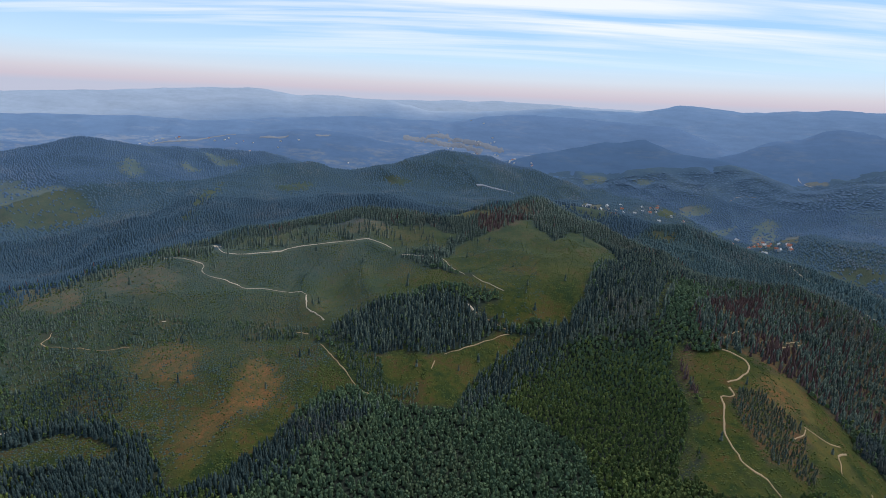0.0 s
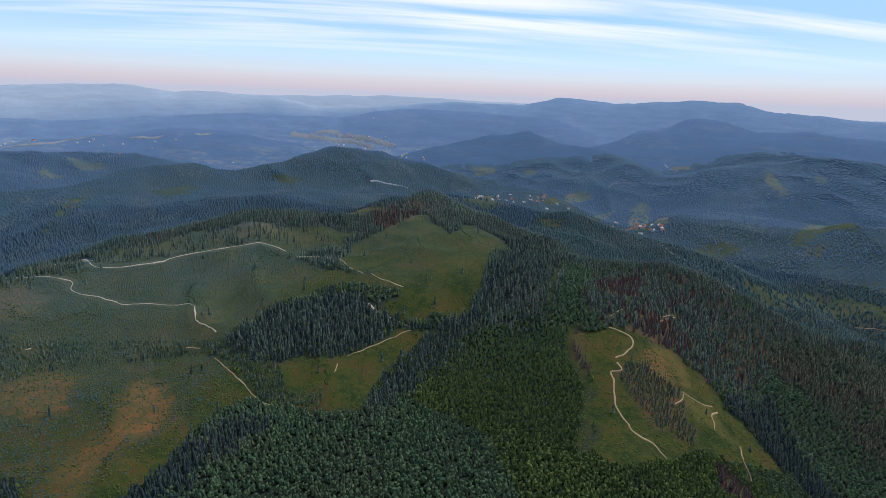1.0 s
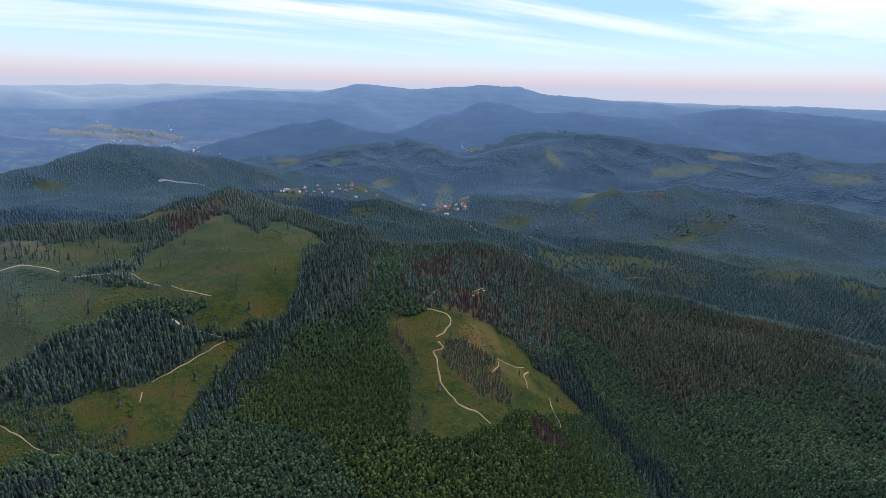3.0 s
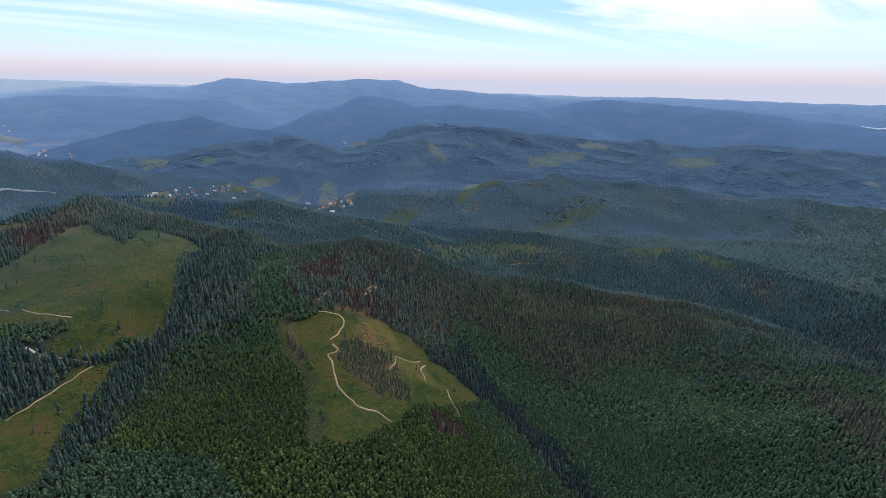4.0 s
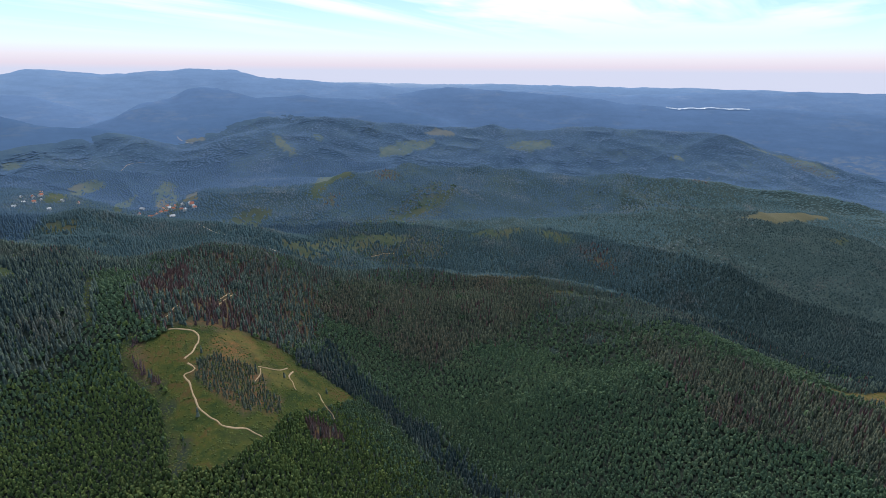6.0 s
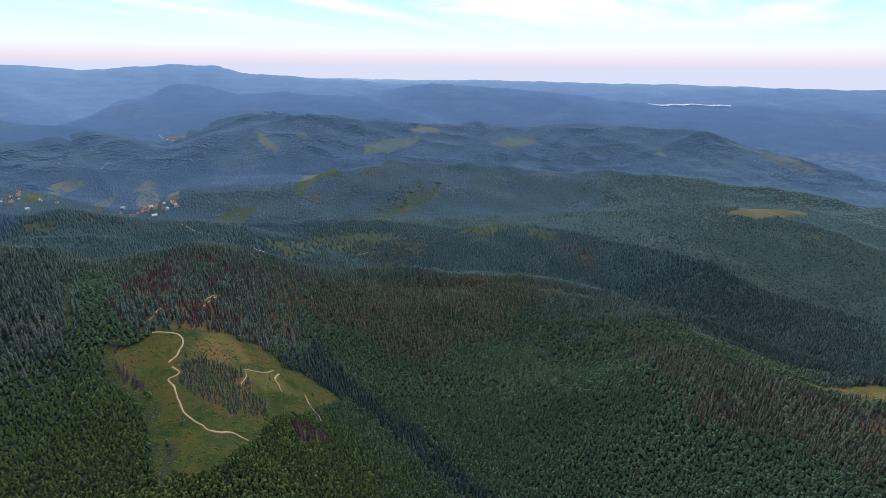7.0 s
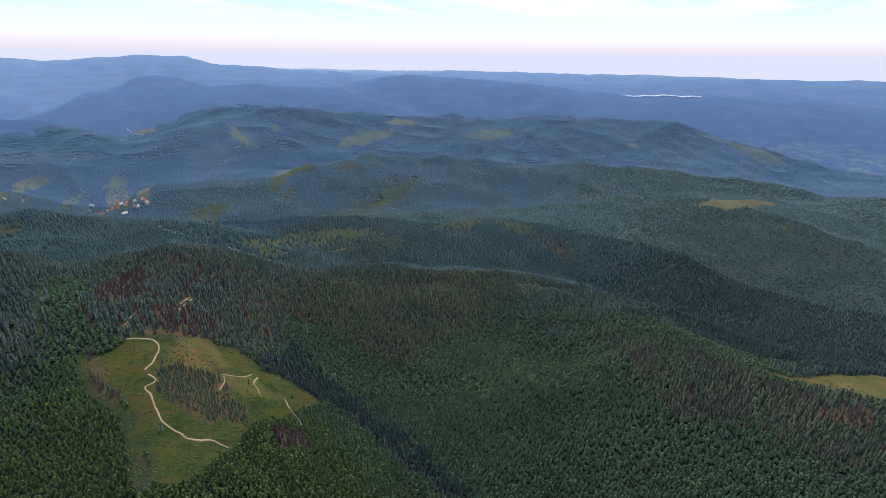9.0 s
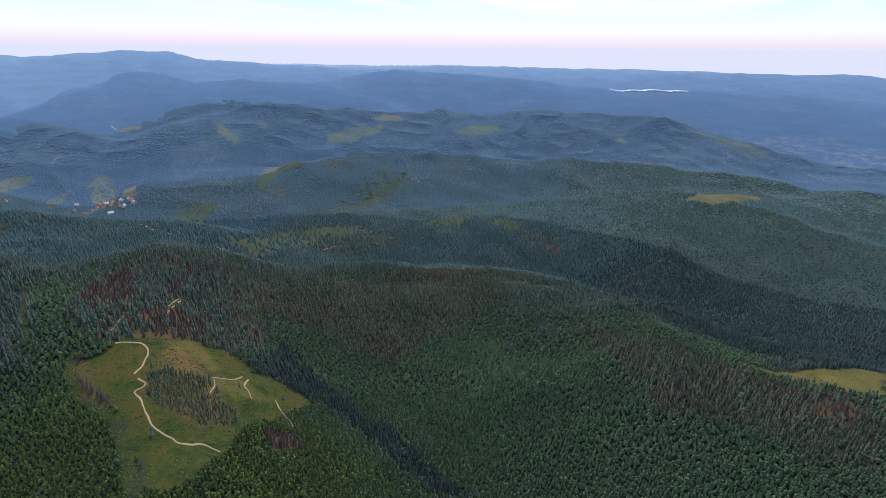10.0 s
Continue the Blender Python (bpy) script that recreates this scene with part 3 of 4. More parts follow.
PLOTS.append(("scrub", "bowl_left", [(-680, 810), (-585, 805), (-460, 740), (-350, 720), (-230, 720), (-145, 695), (-205, 690), (-350, 675), (-555, 655)]))
PLOTS.append(("shrub", "foot_green", [(-485, 635), (-475, 655), (-400, 670), (-380, 655), (-440, 640)]))
PLOTS.append(("scrub", "bowl_west", [(-715, 860), (-670, 870), (-545, 755), (-465, 700), (-505, 690), (-620, 735)]))
PLOTS.append(("conifer", "bowl_conifers", [(-165, 700), (-125, 735), (-70, 745), (-10, 770), (55, 745), (90, 725), (130, 705), (85, 690), (20, 660), (-50, 635), (-95, 645), (-135, 670)]))
PLOTS.append(("conifer", "near_conifers", [(-145, 525), (-90, 550), (-40, 540), (-75, 530), (-115, 500), (-150, 440), (-175, 410), (-225, 410), (-180, 470)]))
PLOTS.append(("conifer", "left_conifers", [(-380, 515), (-330, 510), (-275, 470), (-230, 410), (-270, 410), (-320, 445), (-390, 505)]))
PLOTS.append(("conifer", "left_conifers_b", [(-445, 505), (-365, 520), (-300, 495), (-260, 465), (-225, 410), (-375, 410)]))
PLOTS.append(("conifer", "edge_conifers", [(130, 705), (210, 760), (245, 855), (400, 985), (340, 785), (235, 725), (170, 695), (90, 600), (35, 555), (20, 565), (75, 645)]))
PLOTS.append(("olive", "right_conifers", [(925, 240), (865, 150), (825, -10), (830, -85), (820, -190), (695, -175), (690, -130), (685, -95), (700, -30), (685, 60), (720, 90), (775, 150)]))
PLOTS.append(("olive", "right_conifers_b", [(715, 740), (1100, 520), (990, 395), (870, 400), (745, 435), (655, 445), (650, 525), (655, 600), (625, 660)]))
PLOTS.append(("conifer", "ravine_conifers", [(455, 550), (590, 610), (550, 470), (505, 315), (465, 220), (445, 250), (480, 340), (505, 470), (450, 470)]))
PLOTS.append(("dry", "brown_field", [(1960, 180), (2145, 130), (2135, 60), (2270, -45), (2200, -50), (2100, 20), (2005, 90), (1990, 150)]))
PLOTS.append(("shrub", "second_bright", [(1950, -50), (2025, -95), (1970, -95)]))
PLOTS.append(("grass", "third_meadow", [(1195, 1290), (1280, 1355), (1520, 1550), (1385, 1290), (1370, 1260), (1320, 1305), (1250, 1280), (1155, 1235)]))
PLOTS.append(("dead", "third_red", [(1455, 1265), (1540, 1250), (1510, 1175), (1420, 1205)]))
PLOTS.append(("dead", "third_red_b", [(1205, 1260), (1255, 1240), (1220, 1190), (1175, 1210)]))
PLOTS.append(("shrub", "slope_meadow", [(905, 1330), (1010, 1340), (1080, 1310), (1025, 1275), (975, 1260), (785, 1030), (770, 1090)]))
PLOTS.append(("sparse", "third_sparse", [(1110, 1110), (1255, 1070), (1435, 1080), (1645, 1085), (1615, 1010), (1465, 970), (1270, 975), (1125, 1040)]))
PLOTS.append(("shrub", "third_shrub", [(1240, 1035), (1485, 1045), (1620, 1030), (1505, 995), (1315, 1010)]))
PLOTS.append(("shrub", "second_green", [(800, 970), (1045, 1085), (1125, 1040), (1160, 990), (1220, 915), (1180, 910), (1045, 970), (835, 910)]))
PLOTS.append(("sparse", "second_sparse", [(1060, 980), (1240, 935), (1360, 860), (1190, 790), (1070, 850), (900, 840), (835, 910)]))
PLOTS.append(("shrub", "second_gold", [(1460, 655), (1465, 585), (1470, 545), (1450, 535), (1420, 575), (1420, 620)]))
PLOTS.append(("shrub", "second_gold_b", [(1280, 830), (1405, 775), (1470, 660), (1400, 660), (1335, 770)]))
PLOTS.append(("dead", "second_dirt", [(1440, 500), (1495, 455), (1475, 415), (1430, 410), (1400, 450), (1415, 480)]))
PLOTS.append(("dead", "third_red_c", [(2260, 395), (2455, 355), (2260, 345)]))
PLOTS.append(("shrub", "dark_field_a", [(2300, 1195), (2385, 1165), (2490, 1070), (2440, 1030), (2315, 1075), (2295, 1135)]))
PLOTS.append(("shrub", "dark_field_b", [(2520, 545), (2585, 525), (2545, 470)]))
PLOTS.append(("dry", "summit_field", [(2170, 1550), (2255, 1550), (2285, 1475), (2255, 1430), (2190, 1505)]))
PLOTS.append(("shrub", "summit_patch_a", [(1870, 1570), (2035, 1550), (2155, 1475), (2075, 1455), (1890, 1470), (1805, 1520)]))
PLOTS.append(("shrub", "summit_patch_b", [(1625, 1950), (1595, 1825), (1560, 1730), (1535, 1740), (1570, 1870)]))
PLOTS.append(("shrub", "summit_patch_c", [(1730, 1840), (1755, 1775), (1685, 1735)]))
PLOTS.append(("shrub", "right_shoulder", [(2895, 325), (2925, 45), (2900, -70), (2860, -25), (2875, 135), (2870, 280)]))
PLOTS.append(("dead", "right_shoulder_red", [(2875, 135), (2860, -50), (2805, -95), (2765, 80)]))
PLOTS.append(("dry", "quarry", [(1455, 2380), (1520, 2405), (1560, 2345), (1530, 2285), (1475, 2305)]))
PLOTS.append(("shrub", "village_meadow", [(1035, 1870), (1125, 1950), (1125, 1880), (935, 1530), (855, 1480), (965, 1735)]))
PLOTS.append(("dry", "village_field", [(1005, 1800), (1035, 1800), (940, 1635), (940, 1700)]))
PLOTS.append(("dry", "village_field_b", [(1085, 1760), (1110, 1720), (945, 1480), (955, 1565)]))
PLOTS.append(("shrub", "west_field", [(890, 1850), (990, 1890), (870, 1735), (840, 1745)]))
PLOTS.append(("grass", "valley_field", [(645, 1720), (850, 2035), (945, 2040), (955, 2005), (850, 1975), (705, 1740)]))
PLOTS.append(("dry", "valley_field_b", [(840, 2030), (890, 2045), (895, 2035), (845, 2020)]))
PLOTS.append(("shrub", "town_field", [(515, 1665), (460, 1410), (360, 1410), (290, 1445)]))
PLOTS.append(("dry", "town_field_b", [(460, 1900), (495, 1785), (485, 1690), (370, 1450)]))
PLOTS.append(("shrub", "valley_glade", [(490, 1330), (545, 1265), (505, 1235), (480, 1290)]))
PLOTS.append(("shrub", "saddle_green", [(1020, 430), (1040, 390), (1075, 335), (1065, 315), (1010, 350), (1000, 410)]))
PLOTS.append(("shrub", "right_strip", [(1290, 335), (1335, 235), (1315, 125), (1275, 40), (1250, -55), (1215, -40), (1230, 60), (1275, 160), (1290, 275)]))
PLOTS.append(("sparse", "right_grey", [(1085, 305), (1275, 275), (1250, 140), (1220, 25), (1230, -140), (1205, -265), (1255, -270), (1260, -120), (1265, -50), (1325, 105), (1340, 250)]))
PLOTS.append(("grass", "left_spur_meadow", [(-600, 1220), (-605, 1270), (-650, 1415), (-655, 1540), (-655, 1640), (-630, 1540), (-600, 1350), (-585, 1245)]))
PLOTS.append(("shrub", "left_patch_a", [(-910, 2075), (-765, 2060), (-750, 2025), (-840, 2000)]))
PLOTS.append(("shrub", "left_patch_c", [(-230, 1990), (-195, 2000), (-110, 1975), (-150, 1895), (-205, 1935)]))
PLOTS.append(("shrub", "left_patch_d", [(-530, 1735), (-460, 1835), (-420, 1805), (-455, 1620)]))
PLOTS.append(("shrub", "left_patch_e", [(-1305, 1580), (-1105, 1525), (-995, 1530), (-880, 1430), (-930, 1345), (-1100, 1315)]))
PLOTS.append(("shrub", "left_patch_f", [(-1010, 1710), (-1025, 1830), (-930, 1735), (-945, 1665)]))
PLOTS.append(("shrub", "left_patch_g", [(-920, 1945), (-830, 1950), (-870, 1875)]))
PLOTS.append(("straw", "knee_field", [(10, 1250), (85, 1240), (110, 1205), (45, 1095)]))
PLOTS.append(("dead", "knee_pines", [(60, 1060), (100, 1255), (185, 1200), (195, 1180), (150, 1080), (95, 1045)]))
PLOTS.append(("conifer", "knee_conifers", [(-45, 1125), (-15, 1270), (25, 1115), (10, 1065), (-35, 1070)]))
PLOTS.append(("grass", "knee_crown", [(-145, 1000), (-85, 1070), (0, 1055), (40, 1035), (0, 995), (-80, 980)]))
PLOTS.append(("conifer", "knee_back", [(285, 970), (265, 830), (375, 870), (450, 885), (520, 940), (520, 1090), (420, 1095)]))
PLOTS.append(("teal", "ridge_conifers", [(230, 835), (295, 870), (360, 855), (300, 715), (280, 685), (240, 690), (190, 690), (135, 660), (95, 625), (125, 695), (180, 755)]))
PLOTS.append(("shrub", "round_field_a", [(620, 2500), (690, 2515), (650, 2400), (580, 2380)]))
PLOTS.append(("shrub", "round_field_b", [(545, 2310), (655, 2310), (620, 2265), (545, 2260)]))
PLOTS.append(("shrub", "round_field_c", [(750, 2275), (820, 2255), (795, 2215), (755, 2245)]))
PLOTS.append(("teal", "back_conifers", [(255, 855), (355, 865), (320, 760), (295, 720), (250, 760), (215, 755), (215, 790)]))


def inside(poly, x, y):
    hit = np.zeros(np.shape(x), bool)
    for (ax, ay), (bx, by) in zip(poly, poly[1:] + poly[:1]):
        if ay != by:
            hit ^= ((ay > y) != (by > y)) & (x < (bx - ax) * (y - ay) / (by - ay) + ax)
    return hit


# bearings (degrees to the right of +y) and how far out each step of painted haze begins behind a crest
HAZE_SLOPE = [(-40, 900), (-20, 1000), (20, 1010), (100, 960)]
HAZE_SECOND = [(-40, 1000), (-25, 1140), (-15, 1160), (10, 1240), (20, 1150), (35, 1110), (60, 1170), (90, 1130), (100, 1020)]
HAZE_THIRD = [(-40, 1020), (-20, 1190), (10, 1290), (17, 1300), (22, 1500), (35, 1440), (50, 1620), (61, 1715), (73, 1835), (83, 2010), (90, 2225), (97, 2120), (104, 2050)]
HAZE_FAR = [(-40, 1800), (-20, 1980), (-5, 2150), (15, 2280), (25, 2000), (35, 1860), (43, 1850), (51, 2000), (55, 2135), (72, 2250), (80, 2330), (88, 2450), (104, 2550)]


def haze_step(x, y, spread=0.0):
    """Which step of painted haze a place lies in: 0 near, 1 back slopes, 2 second ridge, 3 third ridge, 4 beyond."""
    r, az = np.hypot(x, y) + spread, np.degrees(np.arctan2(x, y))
    return sum((r > np.interp(az, [a for a, _ in line], [d for _, d in line])).astype(int) for line in (HAZE_SLOPE, HAZE_SECOND, HAZE_THIRD, HAZE_FAR))


def warp(x, y):
    far = np.clip(np.hypot(x, y) / 700, 0.6, 1.15)
    return x + (ripple(x, y, 26, 11) - 0.5) * 16 * far, y + (ripple(x, y, 26, 12) - 0.5) * 16 * far


def plots(x, y):
    """For each kind of plot, where it lies."""
    wx, wy = warp(x, y)
    out = {}
    for kind, _, poly in PLOTS:
        out[kind] = out.get(kind, np.zeros(np.shape(x), bool)) | inside(poly, wx, wy)
    return out


def away_from(line, x, y):
    best = np.full(np.shape(x), 1e9)
    for (ax, ay), (bx, by) in zip(line, line[1:]):
        t = np.clip(((x - ax) * (bx - ax) + (y - ay) * (by - ay)) / ((bx - ax) ** 2 + (by - ay) ** 2 + 1e-9), 0, 1)
        best = np.minimum(best, np.hypot(x - ax - t * (bx - ax), y - ay - t * (by - ay)))
    return best


ROADS = []
ROADS.append(("clearing_road", 2.2, [(350, 641), (361, 632), (369, 621), (366, 605), (354, 593), (341, 584), (330, 579)]))
ROADS.append(("clearing_road_low", 2.2, [(327, 569), (326, 555), (317, 553), (311, 553), (307, 536), (300, 520), (293, 504), (291, 489), (291, 468), (290, 461), (297, 448), (304, 441), (307, 422)]))
ROADS.append(("clearing_side_track", 1.3, [(388, 527), (408, 517), (429, 522)]))
ROADS.append(("clearing_side_track_bend", 1.4, [(432, 516), (413, 503), (408, 490), (401, 477)]))
ROADS.append(("clearing_side_track_low", 1.5, [(431, 473), (426, 462), (421, 451)]))
ROADS.append(("clearing_side_track_foot", 0.8, [(419, 449), (413, 433), (405, 419)]))
ROADS.append(("clearing_side_track_west", 1.0, [(388, 522), (376, 509), (362, 500)]))
ROADS.append(("bowl_road", 1.9, [(-583, 949), (-548, 989), (-545, 1041), (-471, 1018), (-428, 1026), (-388, 949), (-343, 929), (-290, 949), (-265, 966), (-187, 976), (-132, 982), (-106, 980), (-91, 964)]))
ROADS.append(("bowl_road_mid", 1.7, [(-71, 932), (-22, 921), (2, 908), (12, 884), (30, 842), (36, 828)]))
ROADS.append(("bowl_road_end", 1.5, [(47, 823), (59, 803), (79, 785), (92, 776)]))
ROADS.append(("bowl_road_low", 1.7, [(-548, 989), (-474, 936), (-416, 897), (-392, 884), (-386, 863), (-360, 850), (-341, 846), (-319, 835), (-296, 820), (-242, 815), (-205, 805), (-189, 750), (-174, 730), (-155, 710)]))
ROADS.append(("pad_track", 1.1, [(47, 731), (57, 724), (72, 716), (95, 707)]))
ROADS.append(("pad_track_low", 1.0, [(95, 701), (64, 684), (34, 667), (9, 653)]))
ROADS.append(("pad_track_foot", 1.2, [(-1, 638), (-6, 622)]))
ROADS.append(("valley_track", 1.3, [(-149, 666), (-118, 625), (-94, 588), (-79, 574), (-59, 567)]))
ROADS.append(("valley_track_top", 1.0, [(-188, 695), (-171, 687)]))
ROADS.append(("left_track", 1.3, [(-494, 660), (-490, 648), (-493, 639), (-483, 632)]))
ROADS.append(("left_track_low", 0.7, [(-483, 632), (-440, 631), (-381, 639)]))
ROADS.append(("red_track", 1.0, [(361, 667), (371, 672), (382, 681), (403, 694)]))
ROADS.append(("red_track_b", 1.0, [(461, 706), (484, 723), (508, 740)]))
ROADS.append(("red_track_c", 1.0, [(453, 688), (480, 713), (510, 736)]))
ROADS.append(("pad_a", 4.5, [(39, 741), (43, 738), (47, 731)]))
ROADS.append(("pad_b", 3.5, [(-441, 499), (-432, 503)]))
ROADS.append(("pad_c", 3.0, [(-297, 945), (-282, 953)]))
ROADS.append(("pad_d", 2.2, [(-372, 702), (-366, 704)]))
ROADS.append(("pad_e", 3.2, [(-436, 1024), (-416, 1020)]))
ROADS.append(("quarry_road", 2.6, [(1480, 2415), (1460, 2365), (1465, 2320), (1475, 2290)]))
ROADS.append(("valley_lane", 1.6, [(760, 950), (785, 925), (820, 895), (845, 870), (860, 855)]))
ROADS.append(("valley_lane_far", 1.4, [(700, 1175), (710, 1095), (725, 1035)]))
ROADS.append(("second_track", 1.2, [(1055, 935), (1095, 920), (1120, 900)]))
ROADS.append(("dome_track", 1.2, [(1065, 340), (1065, 320), (1055, 305)]))
ROADS.append(("crest_track", 1.2, [(845, 670), (845, 655), (835, 635)]))
ROADS.append(("west_track", 1.2, [(1035, 2055), (1090, 2100), (1150, 2100)]))

LANES = [(12.0, [(228, 437), (244, 465), (271, 520), (279, 542), (283, 614), (304, 654)]), (9.0, [(296, 722), (318, 766), (360, 847)])]


# ---- mesh helpers ----
def mesh_of(name, verts, faces, mats, index=None, smooth=True):
    me = bpy.data.meshes.new(name)
    verts, faces = np.asarray(verts, np.float32), np.asarray(faces, np.int32)
    me.vertices.add(len(verts))
    me.vertices.foreach_set("co", verts.ravel())
    k = faces.shape[1]
    me.loops.add(faces.size)
    me.loops.foreach_set("vertex_index", faces.ravel())
    me.polygons.add(len(faces))
    me.polygons.foreach_set("loop_start", np.arange(0, faces.size, k, dtype=np.int32))
    me.polygons.foreach_set("use_smooth", np.full(len(faces), smooth))
    if index is not None:
        me.polygons.foreach_set("material_index", np.asarray(index, np.int32))
    me.update(calc_edges=True)
    for m in mats:
        me.materials.append(m)
    return me


def grid(xs, ys, zs, skip=None):
    nx, ny = len(xs), len(ys)
    gx, gy = np.meshgrid(xs, ys)
    verts = np.column_stack([gx.ravel(), gy.ravel(), zs(gx, gy).ravel()])
    i = (np.arange(ny - 1)[:, None] * nx + np.arange(nx - 1)[None, :]).ravel()
    faces = np.column_stack([i, i + 1, i + nx + 1, i + nx])
    if skip is not None:
        mid = verts[faces].mean(1)
        faces = faces[~skip(mid[:, 0], mid[:, 1])]
    return verts, faces


def part(name, me, parent, label=""):
    ob = new(name, me)
    ob.parent = parent
    return tagged(ob, label) if label else ob


# ---- ground ----
gv, gf = grid(np.arange(X0, X1 + 1, 11.0), np.arange(Y0, Y1 + 1, 11.5), height, lambda x, y: np.hypot(x, y) > 3060)
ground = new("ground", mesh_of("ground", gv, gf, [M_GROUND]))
tagged(ground, "hilly ground with grass, heath, leaf litter and bare earth", "ground", kind="structure")
gp = plots(gv[:, 0], gv[:, 1])
soft = np.random.default_rng(3).normal(0, 11, (8, 2))
rust = sum(plots(gv[:, 0] + dx, gv[:, 1] + dy)["heath"] * 1.0 for dx, dy in soft) / len(soft)
paint = np.zeros((len(gv), 4), np.float32)
# alpha holds the painted haze, stronger step by step with distance
paint[:, 3] = np.array([0.0, 0.12, 0.42, 0.66, 0.95])[haze_step(gv[:, 0], gv[:, 1]) - ((np.degrees(np.arctan2(gv[:, 0], gv[:, 1])) > 74) & (haze_step(gv[:, 0], gv[:, 1]) == 3))]
# extra painted haze over the left slopes and the open land behind them
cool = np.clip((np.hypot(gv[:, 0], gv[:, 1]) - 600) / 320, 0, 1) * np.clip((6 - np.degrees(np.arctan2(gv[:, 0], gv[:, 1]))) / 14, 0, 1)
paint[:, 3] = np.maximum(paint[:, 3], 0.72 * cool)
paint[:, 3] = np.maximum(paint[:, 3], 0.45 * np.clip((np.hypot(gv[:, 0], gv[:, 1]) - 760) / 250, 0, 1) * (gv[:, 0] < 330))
for kind, slot, weight in (("sparse", 1, 0.3), ("shrub", 0, 0.8), ("grass", 0, 1.0), ("scrub", 0, 0.7), ("straw", 0, 1.0), ("thicket", 1, 0.55), ("dead", 1, 0.5), ("dry", 2, 0.55)):
    if kind in gp:
        paint[gp[kind], :3] = 0
        paint[gp[kind], slot] = weight
        paint[gp[kind], 3] *= 0.95
worn = (ripple(gv[:, 0], gv[:, 1], 60, 21) * 0.7 + ripple(gv[:, 0], gv[:, 1], 22, 22) * 0.5 - 0.55).clip(0, 0.5)
paint[gp["shrub"], 1] += worn[gp["shrub"]] * 0.7
paint[gp["grass"], 2] += (worn[gp["grass"]] * 0.2)
straw = gp["straw"] & ~gp["heath"]
paint[straw, 2] += 0.24 + worn[straw] * 0.6
paint[:, 1] = np.maximum(paint[:, 1], rust * (0.75 + 0.5 * ripple(gv[:, 0], gv[:, 1], 34, 23)))
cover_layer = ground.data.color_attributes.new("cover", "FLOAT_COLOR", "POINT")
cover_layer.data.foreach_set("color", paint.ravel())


def in_near(x, y):
    return (x > X0 + 60) & (x < X1 - 60) & (y > Y0 + 60) & (y < Y1 - 60) & (np.hypot(x, y) < 3000)


def far_sheet(x, y):
    rim = (x > X0 - 5) & (x < X1 + 5) & (y > Y0 - 5) & (y < Y1 + 5) & (np.hypot(x, y) < 3065)
    return far_height(x, y) - 1.5 * rim


fv, ff = grid(np.arange(-4900, 4901, 35.0), np.arange(-4900, 4901, 35.0), far_sheet, lambda x, y: in_near(x, y) | (np.hypot(x, y) > 4900))
used = np.unique(ff)
remap = np.full(len(fv), -1)
remap[used] = np.arange(len(used))
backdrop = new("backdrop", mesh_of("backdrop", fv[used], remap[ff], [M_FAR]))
tagged(backdrop, "distant wooded ranges with pale fields, blue with painted haze", "hills", kind="structure")

# ---- roads ----


def smooth_line(line, step=4.0):
    p = np.array([line[0]] + list(line) + [line[-1]], float)
    out = []
    for i in range(1, len(p) - 2):
        n = max(2, int(np.hypot(*(p[i + 1] - p[i])) / step))
        for t in np.linspace(0, 1, n, endpoint=False):
            a, b, c, d = p[i - 1], p[i], p[i + 1], p[i + 2]
            out.append(0.5 * (2 * b + (c - a) * t + (2 * a - 5 * b + 4 * c - d) * t * t + (3 * b - a - 3 * c + d) * t ** 3))
    return np.array(out + [p[-1]])


def road(name, line, width, mat, label, base=height, lift=0.0):
    c = smooth_line(line)
    c += np.column_stack([ripple(c[:, 0], c[:, 1], 9, 31), ripple(c[:, 0], c[:, 1], 9, 32)]) * 2.4 - 1.2
    d = np.gradient(c, axis=0)
    side = np.column_stack([d[:, 1], -d[:, 0]]) / (np.hypot(d[:, 0], d[:, 1])[:, None] + 1e-9)
    half = width * 0.40 * (0.45 + 1.1 * ripple(c[:, 0], c[:, 1], 15, 33))[:, None]
    rows = []
    for k, up in ((-1.25, -0.6), (-1.0, 0.35), (0.0, 0.55), (1.0, 0.35), (1.25, -0.6)):
        q = c + side * half * k
        rows.append(np.column_stack([q, base(q[:, 0], q[:, 1]) + up + lift]))
    v = np.stack(rows, 1).reshape(-1, 3)
    i = (np.arange(len(c) - 1)[:, None] * 5 + np.arange(4)[None, :]).ravel()
    ob = new(name, mesh_of(name, v, np.column_stack([i, i + 1, i + 6, i + 5]), [mat]))
    return tagged(ob, label, "forest road" if base is height else "field", kind="structure")


for i, (name, width, line) in enumerate(ROADS):
    road("road_%d" % (i + 1), line, width, M_TRACK if "track" in name or "clearing" in name else M_ROAD, "bare pale gravel pad beside the woods" if "pad_" in name else "sandy unpaved track worn into the grass" if "track" in name else "pale gravel forest road along the slope")

# a pale lake far off, draped on a slope to fit the camera's view
lake = road("water", [(3571, 815), (3587, 656), (3597, 501), (3607, 377)], 20, M_LAKE, "", far_height, 7.0)
tagged(lake, "narrow pale lake far off, draped on a slope", "lake", kind="structure")

# strips of stubble and built-up land in the far valleys: width and line
STRIPS = []
STRIPS.append((40, [(-280, 3455), (-135, 3450)]))
STRIPS.append((34, [(-150, 3440), (60, 3405), (190, 3330)]))
STRIPS.append((30, [(-5, 3470), (160, 3400), (320, 3340)]))
STRIPS.append((40, [(-135, 3475), (-5, 3500)]))
STRIPS.append((26, [(-1385, 2675), (-1275, 2685), (-1205, 2785)]))
